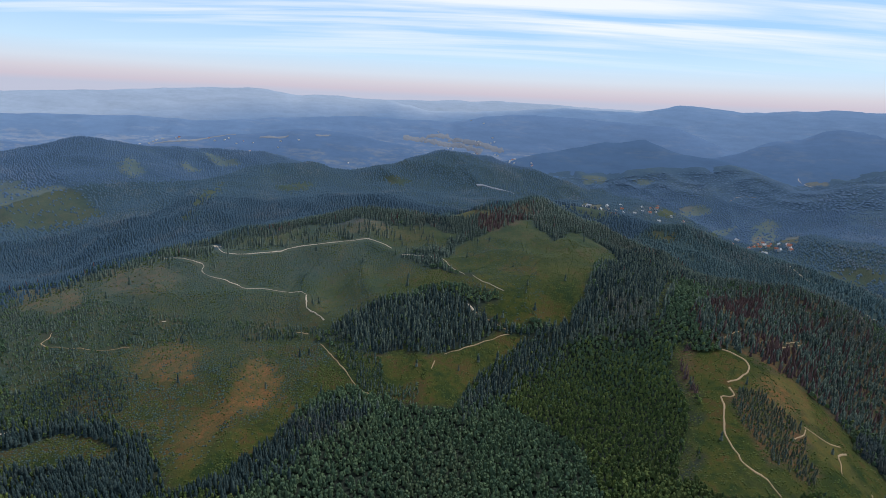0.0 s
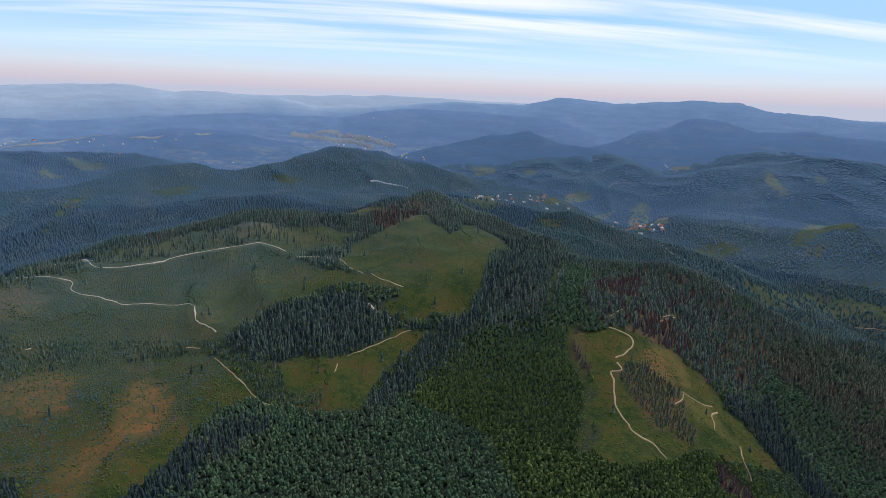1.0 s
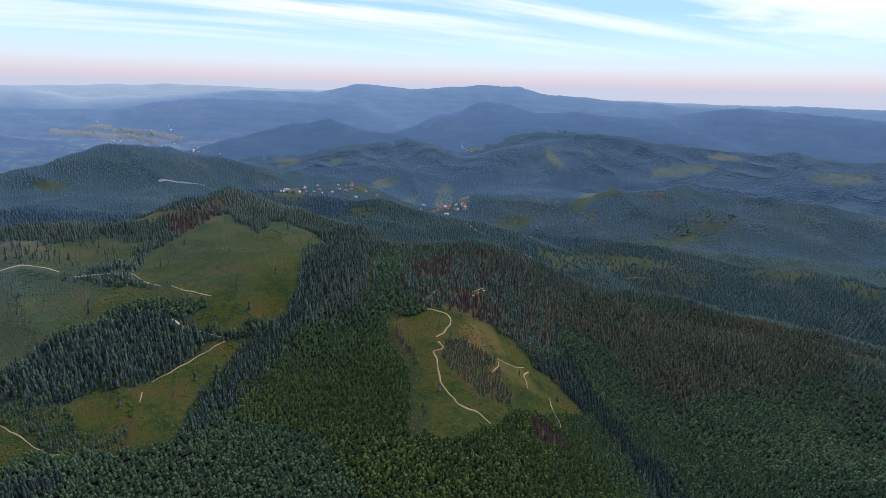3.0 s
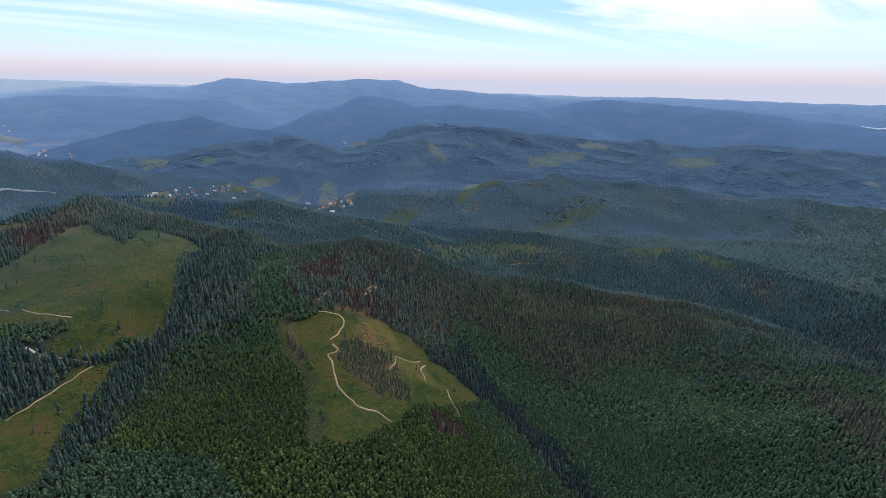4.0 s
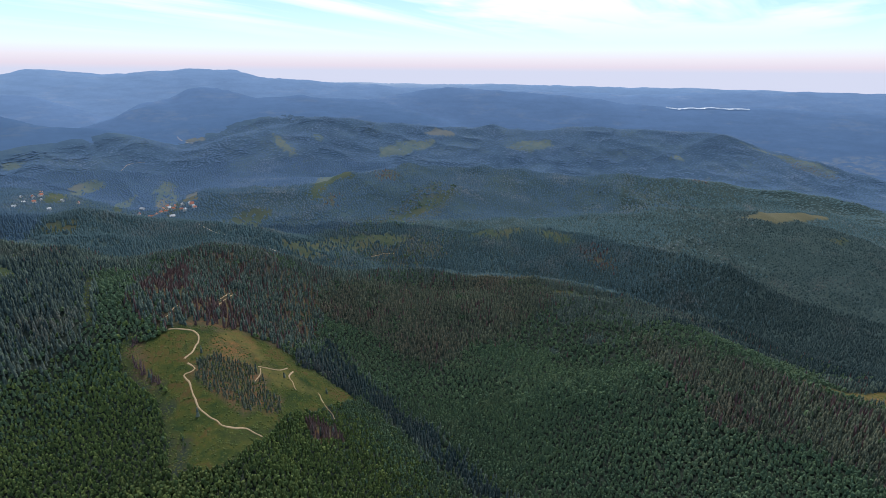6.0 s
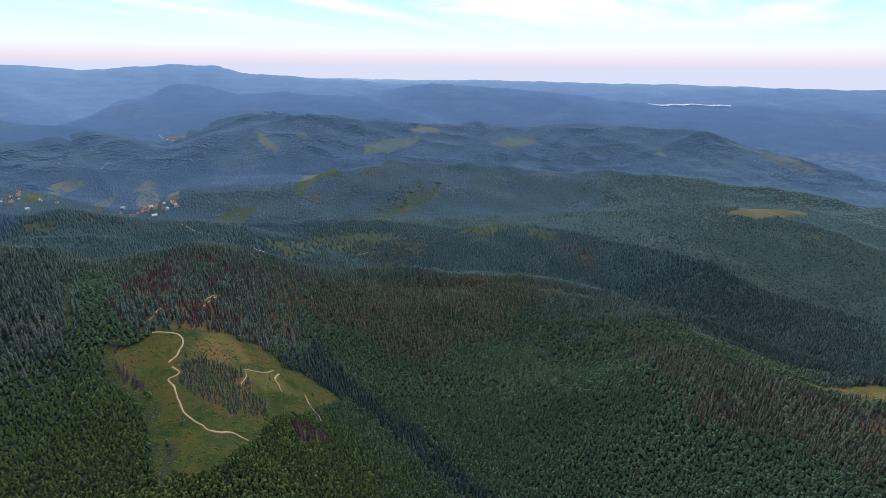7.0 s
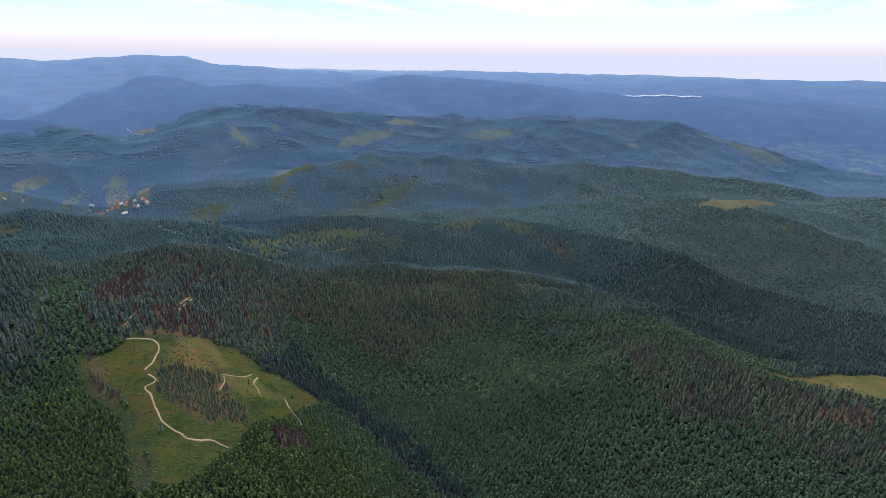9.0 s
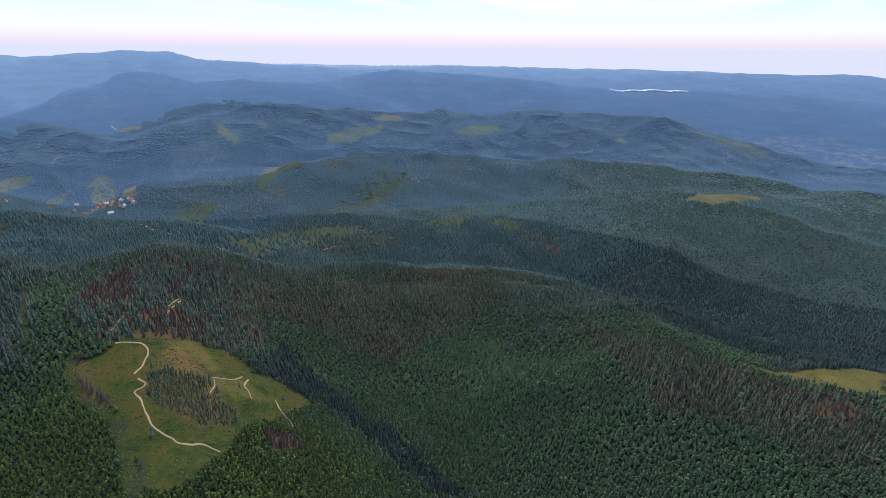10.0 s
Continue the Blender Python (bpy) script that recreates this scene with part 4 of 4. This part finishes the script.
STRIPS.append((22, [(-1205, 2785), (-1070, 2860)]))
STRIPS.append((16, [(-675, 2880), (-610, 2930)]))
STRIPS.append((9, [(105, 1975), (175, 2000), (240, 1995)]))
STRIPS.append((24, [(-945, 2840), (-800, 2840)]))
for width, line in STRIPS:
    road("field", line, width, M_STUBBLE, "stubble field strip in the far valley, greyed blue with painted haze", far_height, 2.5)

# ---- woods ----
rng = np.random.default_rng(7)


def crown_shape(seed, rings, sides, low=0.48):
    """Lumpy blunt dome of leaves: unit radius, top at about 1."""
    r = np.random.default_rng(seed)
    v, f = [(r.uniform(-0.15, 0.15), r.uniform(-0.15, 0.15), r.uniform(0.94, 1.0))], []
    for i in range(rings):
        a = (i + 1) / rings
        for j in range(sides):
            th = 2 * math.pi * (j + 0.5 * (i % 2)) / sides + r.uniform(-0.25, 0.25)
            k = a ** 0.72 * r.uniform(0.62, 1.28)
            v.append((k * math.cos(th), k * math.sin(th), 1 - (1 - low) * a ** 1.7 + r.uniform(-0.10, 0.08)))
    for j in range(sides):
        f.append((0, 1 + j, 1 + (j + 1) % sides))
    for i in range(rings - 1):
        o, p = 1 + i * sides, 1 + (i + 1) * sides
        for j in range(sides):
            k = (j + 1) % sides
            f += [(o + j, p + j, p + k), (o + j, p + k, o + k)]
    return np.array(v), np.array(f)


def spire_shape(seed, tiers, sides, ragged=0.3):
    """Stacked skirts of branches: unit radius, unit height."""
    r = np.random.default_rng(seed)
    v, f = [], []
    for i in range(tiers):
        low, top = 0.02 + 0.9 * i / tiers, min(1.0, 0.02 + 0.9 * (i + 1.75) / tiers)
        if i == tiers - 1:
            top = 1.0
        rad = (1 - low) ** 0.65
        o = len(v)
        v.append((r.uniform(-0.02, 0.02), r.uniform(-0.02, 0.02), top))
        for j in range(sides):
            th = 2 * math.pi * (j + 0.5 * (i % 2)) / sides + r.uniform(-0.15, 0.15)
            k = rad * r.uniform(1 - ragged, 1 + ragged * 0.5)
            v.append((k * math.cos(th), k * math.sin(th), low + r.uniform(-0.03, 0.03)))
        f += [(o, o + 1 + j, o + 1 + (j + 1) % sides) for j in range(sides)]
    return np.array(v), np.array(f)


def scatter(shapes, at, wide, tall):
    """All the trees of one kind in one sheet of triangles."""
    pick, turn = rng.integers(0, len(shapes), len(at)), rng.uniform(0, 2 * math.pi, len(at))
    vs, fs, n = [], [], 0
    for s, (v, f) in enumerate(shapes):
        k = np.where(pick == s)[0]
        c, d = np.cos(turn[k])[:, None], np.sin(turn[k])[:, None]
        x, y, z = v[None, :, 0] * wide[k, None], v[None, :, 1] * wide[k, None], v[None, :, 2] * tall[k, None]
        lean = rng.normal(0, 0.03, (len(k), 1))
        w = np.stack([x * c - y * d + lean * z + at[k, 0, None], x * d + y * c + at[k, 1, None], z + at[k, 2, None]], -1)
        vs.append(w.reshape(-1, 3))
        fs.append((f[None] + (np.arange(len(k)) * len(v))[:, None, None] + n).reshape(-1, 3))
        n += w.shape[0] * w.shape[1]
    return np.concatenate(vs), np.concatenate(fs)


def sow(r0, r1, step, lanes=True):
    """Jittered places in a ring of country, with the plots that they fall in."""
    g = np.arange(-r1, r1, step)
    x, y = [a.ravel() + rng.uniform(-0.42, 0.42, a.size) * step for a in np.meshgrid(g, g)]
    r, az = np.hypot(x, y), np.degrees(np.arctan2(x, y))
    keep = (r > r0) & (r <= r1) & (az > -45) & (az < 108) & (x > X0 + 40) & (x < X1 - 40) & (y > Y0 + 40) & (y < Y1 - 40)
    x, y = x[keep], y[keep]
    free = np.ones(len(x), bool)
    for name, width, line in ROADS:
        free &= away_from(line, x, y) > width * 0.5 + (7.0 if "bowl" in name else 2.5)
    for width, line in LANES if lanes else ():
        free &= away_from(line, x, y) > width * 0.5
    return x[free], y[free]


def choose(x, y):
    """0 bare, 1 beech, 2 spruce, 3 dry spruce, 4 shrub, 5 olive spruce; and which are young."""
    p, n = plots(x, y), len(x)
    r, u = np.hypot(x, y), rng.random(n)
    none = np.zeros(n, bool)
    blur = np.where(r < 900, 8, 11)
    loose = plots(x + rng.normal(0, 1, n) * blur, y + rng.normal(0, 1, n) * blur)
    for name in ("shrub", "grass", "dead"):
        p[name] = np.where(r > 1120, loose[name], p[name])
    stand = ripple(x, y, 150, 41) * 0.65 + ripple(x, y, 55, 42) * 0.35
    patchy = ripple(x, y, 38, 46) * 0.6 + ripple(x, y, 12, 47) * 0.4
    kind = np.where(stand < np.where(r < 850, 0.02, 0.36), 2, 1)
    kind[(haze_step(x, y) > 1) & (r > 1150)] = 2
    kind = np.where((r + rng.normal(0, 90, n) > 1080) & (stand > 0.22), 2, kind)
    kind[(y > 880 + 0.25 * np.abs(x)) & (x < 380) & (u > 0.12)] = 2
    kind[(np.degrees(np.arctan2(x, y)) > 66) & (r > 900 + 200 * patchy) & (u > 0.2)] = 2
    kind[loose["conifer"] & (u > 0.08)] = 2
    kind[loose["teal"] & (u > 0.22)] = 2
    o = loose["olive"]
    kind[o] = np.where(u[o] < 0.95 - 0.5 * (patchy[o] < 0.30), 5, 1)
    kind[(kind == 2) & (u < np.where(x > 450, 0.07, 0.02))] = 3
    kind[(kind == 5) & (u < 0.10 * (patchy > 0.55) + 0.015)] = 3
    gap = ripple(x, y, 30, 43)
    kind[(u > 0.93) & (gap > 0.4)] = 0
    thin = (r > 820) & (x > 420) & (ripple(x, y, 95, 48) * 0.6 + patchy * 0.4 > 0.54)
    kind[thin & (rng.random(n) < 0.32)] = 0
    o = loose["sparse"]
    kind[o] = np.where(u[o] < 0.55, 2, np.where(u[o] < 0.66, 3, np.where(u[o] < 0.75, 1, 0)))
    o = p.get("dead", none)
    kind[o] = np.where(u[o] < 0.42, 0, np.where(u[o] < 0.86, 3, 2))
    far_dead = o & (r > 1150)
    kind[far_dead] = np.where(u[far_dead] < 0.30, 0, np.where(u[far_dead] < 0.55, 3, 2))
    t = p.get("thicket", none)
    bushy = ripple(x, y, 40, 44) * 0.6 + ripple(x, y, 14, 45) * 0.5
    for name, most in (("grass", 0.14), ("straw", 0.04), ("dry", 0.02), ("shrub", 0.62), ("heath", 0.45)):
        o = p.get(name, none)
        kind[o] = np.where(u[o] < most * np.clip(bushy[o] * 2 - 0.5, 0, 1.2), 4, 0)
        lone = o & (u > (0.996 if name in ("grass", "shrub") else 0.999))
        kind[lone] = 2
    o = p.get("dead", none)
    wild = p.get("shrub", none) & (r > 1000) & (u > 0.86)
    kind[wild] = 2
    kind[(kind == 4) & (r > 1150)] = 0
    kind[(kind == 3) & (r > 1150) & ~o] = 2
    s = p.get("scrub", none) & ~p.get("heath", none)
    kind[s] = np.where(u[s] < 0.30, 2, np.where(u[s] < 0.62, 1, np.where(u[s] < 0.9, 4, 0)))
    kind[t] = np.where(u[t] < 0.42, 5, np.where(u[t] < 0.55, 2, np.where(u[t] < 0.72, 1, np.where(u[t] < 0.9, 4, 0))))
    kind[(kind == 5) & (np.degrees(np.arctan2(x, y)) > 70) & (rng.random(n) < 0.26)] = 0
    return kind, t | s


leaf_near = [crown_shape(s, 2, 6, 0.34) for s in range(16)]
leaf_far = [crown_shape(20 + s, 2, 6, 0.36) for s in range(8)]
spire_near = [spire_shape(40 + s, 4, 6, 0.3) for s in range(8)]
spire_mid = [spire_shape(50 + s, 3, 5, 0.3) for s in range(8)]
spire_far = [spire_shape(60 + s, 2, 5) for s in range(6)]
spire_tip = [spire_shape(70 + s, 1, 5) for s in range(5)]
spire_thin = [spire_shape(80 + s, 4, 4, 0.6) for s in range(5)]
bush = [crown_shape(100 + s, 2, 5, 0.0) for s in range(5)]
STANDS = {}


def grow(kind, shapes, x, y, wide, tall):
    at = np.column_stack([x, y, height(x, y) - 0.3])
    STANDS.setdefault(kind, []).append(scatter(shapes, at, wide, tall))


SINGLE = []                          # the nearest trees, each a thing of its own
for r0, r1, step, near in ((370, 720, 3.1, True), (720, 1150, 4.3, False), (1150, 1600, 5.2, False), (1600, 2300, 7.0, False), (2300, 3050, 9.5, False)):
    x, y = sow(r0, r1, step)
    kind, young = choose(x, y)
    old = np.clip(1.5 - np.hypot(x + 60, y - 380) / 220, 0, 1) * np.clip((x + 190) / 60, 0, 1)
    old = np.maximum(old, np.clip(1.3 - np.hypot(x - 590, y + 30) / 240, 0, 0.8))
    kind[(kind == 1) & (rng.random(len(x)) < 0.42 * old)] = 0
    kind[((kind == 2) | (kind == 5)) & (rng.random(len(x)) < {720: 0.38, 1150: 0.22, 1600: 0.05, 2300: 0.05, 3050: 0.05}[r1] * np.where((x > y + 400) | (x < -60), 0.55, 1.0)) & ~young] = 0
    age = (0.80 + 0.40 * ripple(x, y, 70, 51)) * rng.uniform(0.78, 1.2, len(x))
    age[young] *= 0.58
    broad = age * (1 + 0.32 * old)
    if near:
        first = np.where((kind == 1) | (kind == 2))[0]
        first = first[np.argsort(np.hypot(x[first] - 250, y[first] - 260) + 0.5 * np.abs(np.hypot(x[first], y[first]) - 430))][:280]
        SINGLE = [(x[i], y[i], kind[i], broad[i] if kind[i] == 1 else age[i]) for i in first]
        kind[first] = 0
    leafy = kind == 1
    # farther out than this, beech takes the haze-cooled leaves
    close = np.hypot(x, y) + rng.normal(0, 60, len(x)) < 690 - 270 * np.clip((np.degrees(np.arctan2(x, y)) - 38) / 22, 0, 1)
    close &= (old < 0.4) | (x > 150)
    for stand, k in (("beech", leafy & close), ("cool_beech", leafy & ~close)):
        if k.any():
            wide = {720: 1.72, 1150: 2.35, 1600: 3.5, 2300: 4.6, 3050: 5.6}[r1] * broad[k] * rng.uniform(0.75, 1.2, k.sum())
            grow(stand, leaf_near if near else leaf_far, x[k], y[k], wide, {720: 5.8, 1150: 6.5, 1600: 6.5, 2300: 5.0, 3050: 3.6}[r1] * broad[k] * rng.uniform(0.85, 1.15, k.sum()))
    girth, top = {720: (2.1, 10.5), 1150: (2.4, 11.5), 1600: (2.9, 9.0), 2300: (3.9, 5.0), 3050: (6.5, 2.2)}[r1]
    shapes = {720: spire_near, 1150: spire_mid, 1600: spire_far, 2300: spire_tip, 3050: spire_tip}[r1]
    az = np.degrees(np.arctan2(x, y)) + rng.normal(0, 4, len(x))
    # each step takes bluer needles, so haze with distance is put into the colour
    zone = haze_step(x, y, rng.normal(0, 14, len(x)))
    # right of 74 degrees the third ridge gets one haze step less
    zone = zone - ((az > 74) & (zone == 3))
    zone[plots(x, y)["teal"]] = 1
    fir = (((az < -14) & near) | ((az > 80) & ((zone == 1) | (zone == 2)) & (np.hypot(x, y) < 2100)) | (plots(x, y)["conifer"] & (((x < -60) & (np.hypot(x, y) < 620)) | ((x < 420) & (rng.random(len(x)) < 0.55)) | ((x > 430) & (x < 620) & (y < 620))))) & (kind == 2)
    if fir.any():
        grow("fir", shapes, x[fir], y[fir], girth * age[fir] * rng.uniform(0.8, 1.2, fir.sum()), top * age[fir])
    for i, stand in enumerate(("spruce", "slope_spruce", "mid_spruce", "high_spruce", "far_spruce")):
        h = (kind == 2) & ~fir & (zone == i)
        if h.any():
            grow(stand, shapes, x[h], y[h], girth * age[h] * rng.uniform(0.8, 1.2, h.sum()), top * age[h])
    k = kind == 5
    if k.any():
        grow("olive", shapes, x[k], y[k], girth * 1.05 * age[k] * rng.uniform(0.8, 1.2, k.sum()), top * age[k])
    k = kind == 3
    grow("dead", spire_thin if near else spire_far, x[k], y[k], (1.9 if r1 < 1200 else 2.6) * age[k], min(11.5, top * 1.1) * age[k])
    k = kind == 4
    grow("shrub", bush, x[k], y[k], 1.3 * age[k] * rng.uniform(0.6, 1.4, k.sum()), 1.0 * age[k] * rng.uniform(0.6, 1.8, k.sum()))

# low growth between, on the open slopes
x, y = sow(370, 1020, 3.1, False)
p = plots(x, y)
thick = np.where(p["heath"], 0.16, np.where(p["straw"], 0.06, np.where(p["grass"], 0.42, np.where(p["shrub"], 0.95, np.where(p["scrub"], 0.8, 0.0)))))
for width, line in LANES:
    thick[away_from(line, x, y) < width * 0.5 + 1] = 1.0
k = rng.random(len(x)) < thick * np.clip(ripple(x, y, 45, 61) * 0.9 + ripple(x, y, 12, 62) * 0.9 + 0.1, 0, 1.2)
# where the bushes take the hazed colour: left, and more so farther off
west = np.clip((np.hypot(x, y) - 20 * np.degrees(np.arctan2(x, y)).clip(-20, 0) - 760) / 330 + (ripple(x, y, 60, 63) - 0.5) * 1.4, 0, 0.9) * (x < 150) > rng.random(len(x))
for kind, h in (("shrub", k & ~west), ("willow", k & west)):
    grow(kind, bush, x[h], y[h], rng.uniform(0.9, 2.1, h.sum()), rng.uniform(0.5, 1.5, h.sum()))

for kind, name, mat, label in (
    ("beech", "beech_forest", M_BEECH, "dense green broadleaf woods covering the hills"),
    ("cool_beech", "hillside_beech_forest", M_BEECH_COOL, "broadleaf woods on the slopes, cool green with painted haze"),
    ("spruce", "spruce_forest", M_SPRUCE, "dark green spruce woods of pointed trees"),
    ("fir", "dark_conifer_forest", M_CONIFER_DARK, "dark teal conifer woods on the slopes"),
    ("olive", "olive_spruce_forest", M_OLIVE, "brownish green spruce woods of pointed trees"),
    ("slope_spruce", "slope_spruce_forest", M_SPRUCE_SLOPE, "spruce woods on the back slopes, slightly blued with painted haze"),
    ("high_spruce", "ridge_spruce_forest", M_SPRUCE_HIGH, "spruce woods on the ridges, blue-green with painted haze"),
    ("mid_spruce", "hillside_spruce_forest", M_SPRUCE_MID, "spruce woods on the hills beyond, grey-green with painted haze"),
    ("far_spruce", "distant_spruce_forest", M_SPRUCE_FAR, "dark spruce woods on distant slopes, bluish with painted haze"),
    ("dead", "dry_spruce_stand", M_DEAD, "reddish brown dead spruces scattered in the woods"),
    ("willow", "hazed_bushes", M_SHRUB_HAZE, "low bushes on the left slopes, grey-green with painted haze"),
    ("shrub", "shrubs", M_SHRUB, "low green bushes on open slopes"),
):
    vs, fs, n = [], [], 0
    for v, f in STANDS[kind]:
        vs.append(v), fs.append(f + n)
        n += len(v)
    tagged(new(name, mesh_of(name, np.concatenate(vs), np.concatenate(fs), [mat], smooth=kind not in ("beech", "cool_beech", "dead"))), label, "bushes" if kind in ("shrub", "willow") else "forest", kind="stuff")


# ---- single trees, nearest the camera's way ----
def trunk_mesh(name, mat, top, foot):
    v, f = [], []
    for i in range(4):
        z, rad = top * i / 3, foot * (1 - 0.28 * i)
        for j in range(6):
            a = 2 * math.pi * j / 6
            v.append((rad * math.cos(a) + 0.03 * i * i, rad * math.sin(a), z - 0.8 * (i == 0)))
    for i in range(3):
        for j in range(6):
            a, b = i * 6 + j, i * 6 + (j + 1) % 6
            f.append((a, b, b + 6, a + 6))
    return mesh_of(name, v, f, [mat])


def leaf_clumps(seed):
    """A broad crown of many small clumps with gaps between them."""
    r = np.random.default_rng(seed)
    vs, fs, n = [], [], 0
    for i in range(15):
        up = r.uniform(0.1, 1.0)
        a, d = r.uniform(0, 6.28), r.uniform(0.15, 1.0) * math.sqrt(max(0.05, 1 - 0.75 * up * up))
        v, f = crown_shape(seed * 50 + i, 2, 6, -0.3)
        s = r.uniform(1.3, 2.1)
        vs.append(v * (s, s, s * 0.95) + (3.1 * d * math.cos(a), 3.1 * d * math.sin(a), 6.2 + 6.4 * up))
        fs.append(f + n)
        n += len(v)
    return np.concatenate(vs), np.concatenate(fs)


def broadleaf(seed):
    t = tagged(new("beech_tree"), "green broadleaf tree with a rounded crown", "tree", "trees of the near wood")
    part("trunk", trunk_mesh("trunk", M_BARK_GREY, 9.5, 0.24), t, "smooth grey trunk")
    v, f = leaf_clumps(seed)
    part("crown", mesh_of("crown", v, f, [M_BEECH], smooth=False), t)
    return t


def conifer(seed):
    t = tagged(new("spruce_tree"), "dark green spruce with a pointed top", "tree", "trees of the near wood")
    part("trunk", trunk_mesh("trunk", M_BARK_BROWN, 10.0, 0.22), t, "brown trunk")
    v, f = spire_shape(300 + seed, 7, 9, 0.4)
    part("crown", mesh_of("crown", v * (3.0, 3.0, 15.5) + (0, 0, 1.6), f, [M_SPRUCE], smooth=False), t)
    return t


FIRST = {1: [], 2: []}
for i, (x, y, kind, age) in enumerate(SINGLE):
    turn = rng.uniform(0, 360)
    m = pose(x, y, float(height(x, y)), 0, 0, turn)
    made = FIRST[kind]
    if len(made) < 5:
        t = broadleaf(i + 1) if kind == 1 else conifer(i + 1)
        t.matrix_basis = m @ Matrix.Diagonal((age * 0.50, age * 0.50, age * 0.58, 1))
        made.append(t)
    else:
        t = copy_thing(made[int(rng.integers(0, 5))], m)
        t.scale = (age * 0.50, age * 0.50, age * 0.58 * rng.uniform(0.9, 1.1))


# ---- the village in the valley ----
def house(long, deep, high, roof_mat, roof_label):
    h = tagged(new("house"), "small white rendered house with a %s" % roof_label, "house", "houses of the village")
    bm = bmesh.new()
    a, b, top = long / 2, deep / 2, high + deep * 0.42
    for sx in (-1, 1):
        pts = [bm.verts.new(p) for p in ((sx * a, -b, -1.5), (sx * a, b, -1.5), (sx * a, b, high), (sx * a, 0, top), (sx * a, -b, high))]
        bm.faces.new(pts if sx > 0 else pts[::-1])
    bm.verts.ensure_lookup_table()
    v = bm.verts
    for i, j in ((0, 1), (1, 2), (4, 0)):
        bm.faces.new((v[i], v[j], v[j + 5], v[i + 5]))
    bmesh.ops.recalc_face_normals(bm, faces=bm.faces)
    me = bpy.data.meshes.new("wall")
    bm.to_mesh(me), bm.free()
    me.materials.append(M_WALL)
    part("wall", me, h)
    o, e = 0.5, 0.6
    run = [(-a - e, -b - o, high - o * 0.84), (-a - e, 0, top), (-a - e, b + o, high - o * 0.84)]
    vs = [(x, y, z + k) for k in (0.02, 0.3) for x, y, z in run] + [(-x, y, z + k) for k in (0.02, 0.3) for x, y, z in run]
    fs = [(0, 1, 7, 6), (1, 2, 8, 7), (3, 9, 10, 4), (4, 10, 11, 5), (0, 6, 9, 3), (2, 5, 11, 8), (0, 3, 4, 1), (1, 4, 5, 2), (6, 7, 10, 9), (7, 8, 11, 10)]
    roof = part("roof", mesh_of("roof", vs, fs, [roof_mat], smooth=False), h, roof_label)
    c = 0.35
    box = [(x * c + a * 0.4, y * c, z) for z in (top - 0.8, top + 0.9) for x, y in ((-1, -1), (1, -1), (1, 1), (-1, 1))]
    part("chimney", mesh_of("chimney", box, [(4, 5, 6, 7), (0, 1, 5, 4), (1, 2, 6, 5), (2, 3, 7, 6), (3, 0, 4, 7)], [M_WALL], smooth=False), roof)
    for i in range(3):
        for s in (-1, 1):
            x, y = -a + long * (i + 0.5) / 3, s * (b + 0.03)
            q = [(x - 0.5, y, 1.0), (x + 0.5, y, 1.0), (x + 0.5, y, 2.3), (x - 0.5, y, 2.3)]
            part("window", mesh_of("window", q + [(px, py - s * 0.1, pz) for px, py, pz in q], [(0, 1, 2, 3), (0, 4, 5, 1), (1, 5, 6, 2), (2, 6, 7, 3), (3, 7, 4, 0)], [M_PANE], smooth=False), h)
    return h


HOMES = [house(11, 8, 4.2, M_TILE, "red tiled roof"), house(9, 8, 5.0, M_TILE, "red tiled roof"), house(14, 9, 4.0, M_SHEET, "grey sheet roof")]
HAMLETS = [(900, 1500, 22, 22, 10), (915, 1640, 28, 35, 12), (500, 1720, 60, 45, 10), (665, 1770, 20, 15, 3)]
spot = 0
for cx, cy, spread_x, spread_y, count in HAMLETS:
    for i in range(count):
        x, y = cx + rng.normal(0, 1) * spread_x, cy + rng.normal(0, 1) * spread_y
        m = pose(x, y, float(height(x, y)), 0, 0, rng.uniform(0, 180))
        if spot < len(HOMES):
            HOMES[spot].matrix_basis = m
        else:
            copy_thing(HOMES[int(rng.integers(0, 3))], m)
        spot += 1


# ---- far towns in the valleys, too small to tell house from house ----
TOWNS = [(250, 2900, 60, 260, 46), (150, 3330, 130, 110, 34), (-1150, 2760, 200, 40, 22), (560, 1700, 110, 50, 12), (700, 1800, 60, 40, 6), (250, 2450, 60, 80, 12)]
tv, tf, ti = [], [], []
for cx, cy, sx, sy, count in TOWNS:
    for i in range(count):
        x, y = cx + rng.normal(0, 1) * sx, cy + rng.normal(0, 1) * sy
        z, turn = float(far_height(x, y)), rng.uniform(0, 3.1)
        c, d = math.cos(turn), math.sin(turn)
        a, b, h = rng.uniform(3, 6), rng.uniform(2.5, 4), rng.uniform(2.5, 4)
        o = len(tv)
        for px, py, pz in ((-a, -b, -2), (a, -b, -2), (a, b, -2), (-a, b, -2), (-a, -b, h), (a, -b, h), (a, b, h), (-a, b, h), (-a, 0, h + b * 0.7), (a, 0, h + b * 0.7)):
            tv.append((x + px * c - py * d, y + px * d + py * c, z + pz))
        for q in ((0, 1, 5, 4), (1, 2, 6, 5), (2, 3, 7, 6), (3, 0, 4, 7)):
            tf.append([o + k for k in q]), ti.append(0)
        for q in ((4, 5, 9, 8), (6, 7, 8, 9)):
            tf.append([o + k for k in q]), ti.append(2 if i % 4 else 1)
tagged(new("distant_town", mesh_of("distant_town", tv, tf, [M_WALL, M_TILE, M_SHEET], ti, smooth=False)), "tiny pale houses with red and grey roofs strewn along the far valley", "town", kind="stuff")
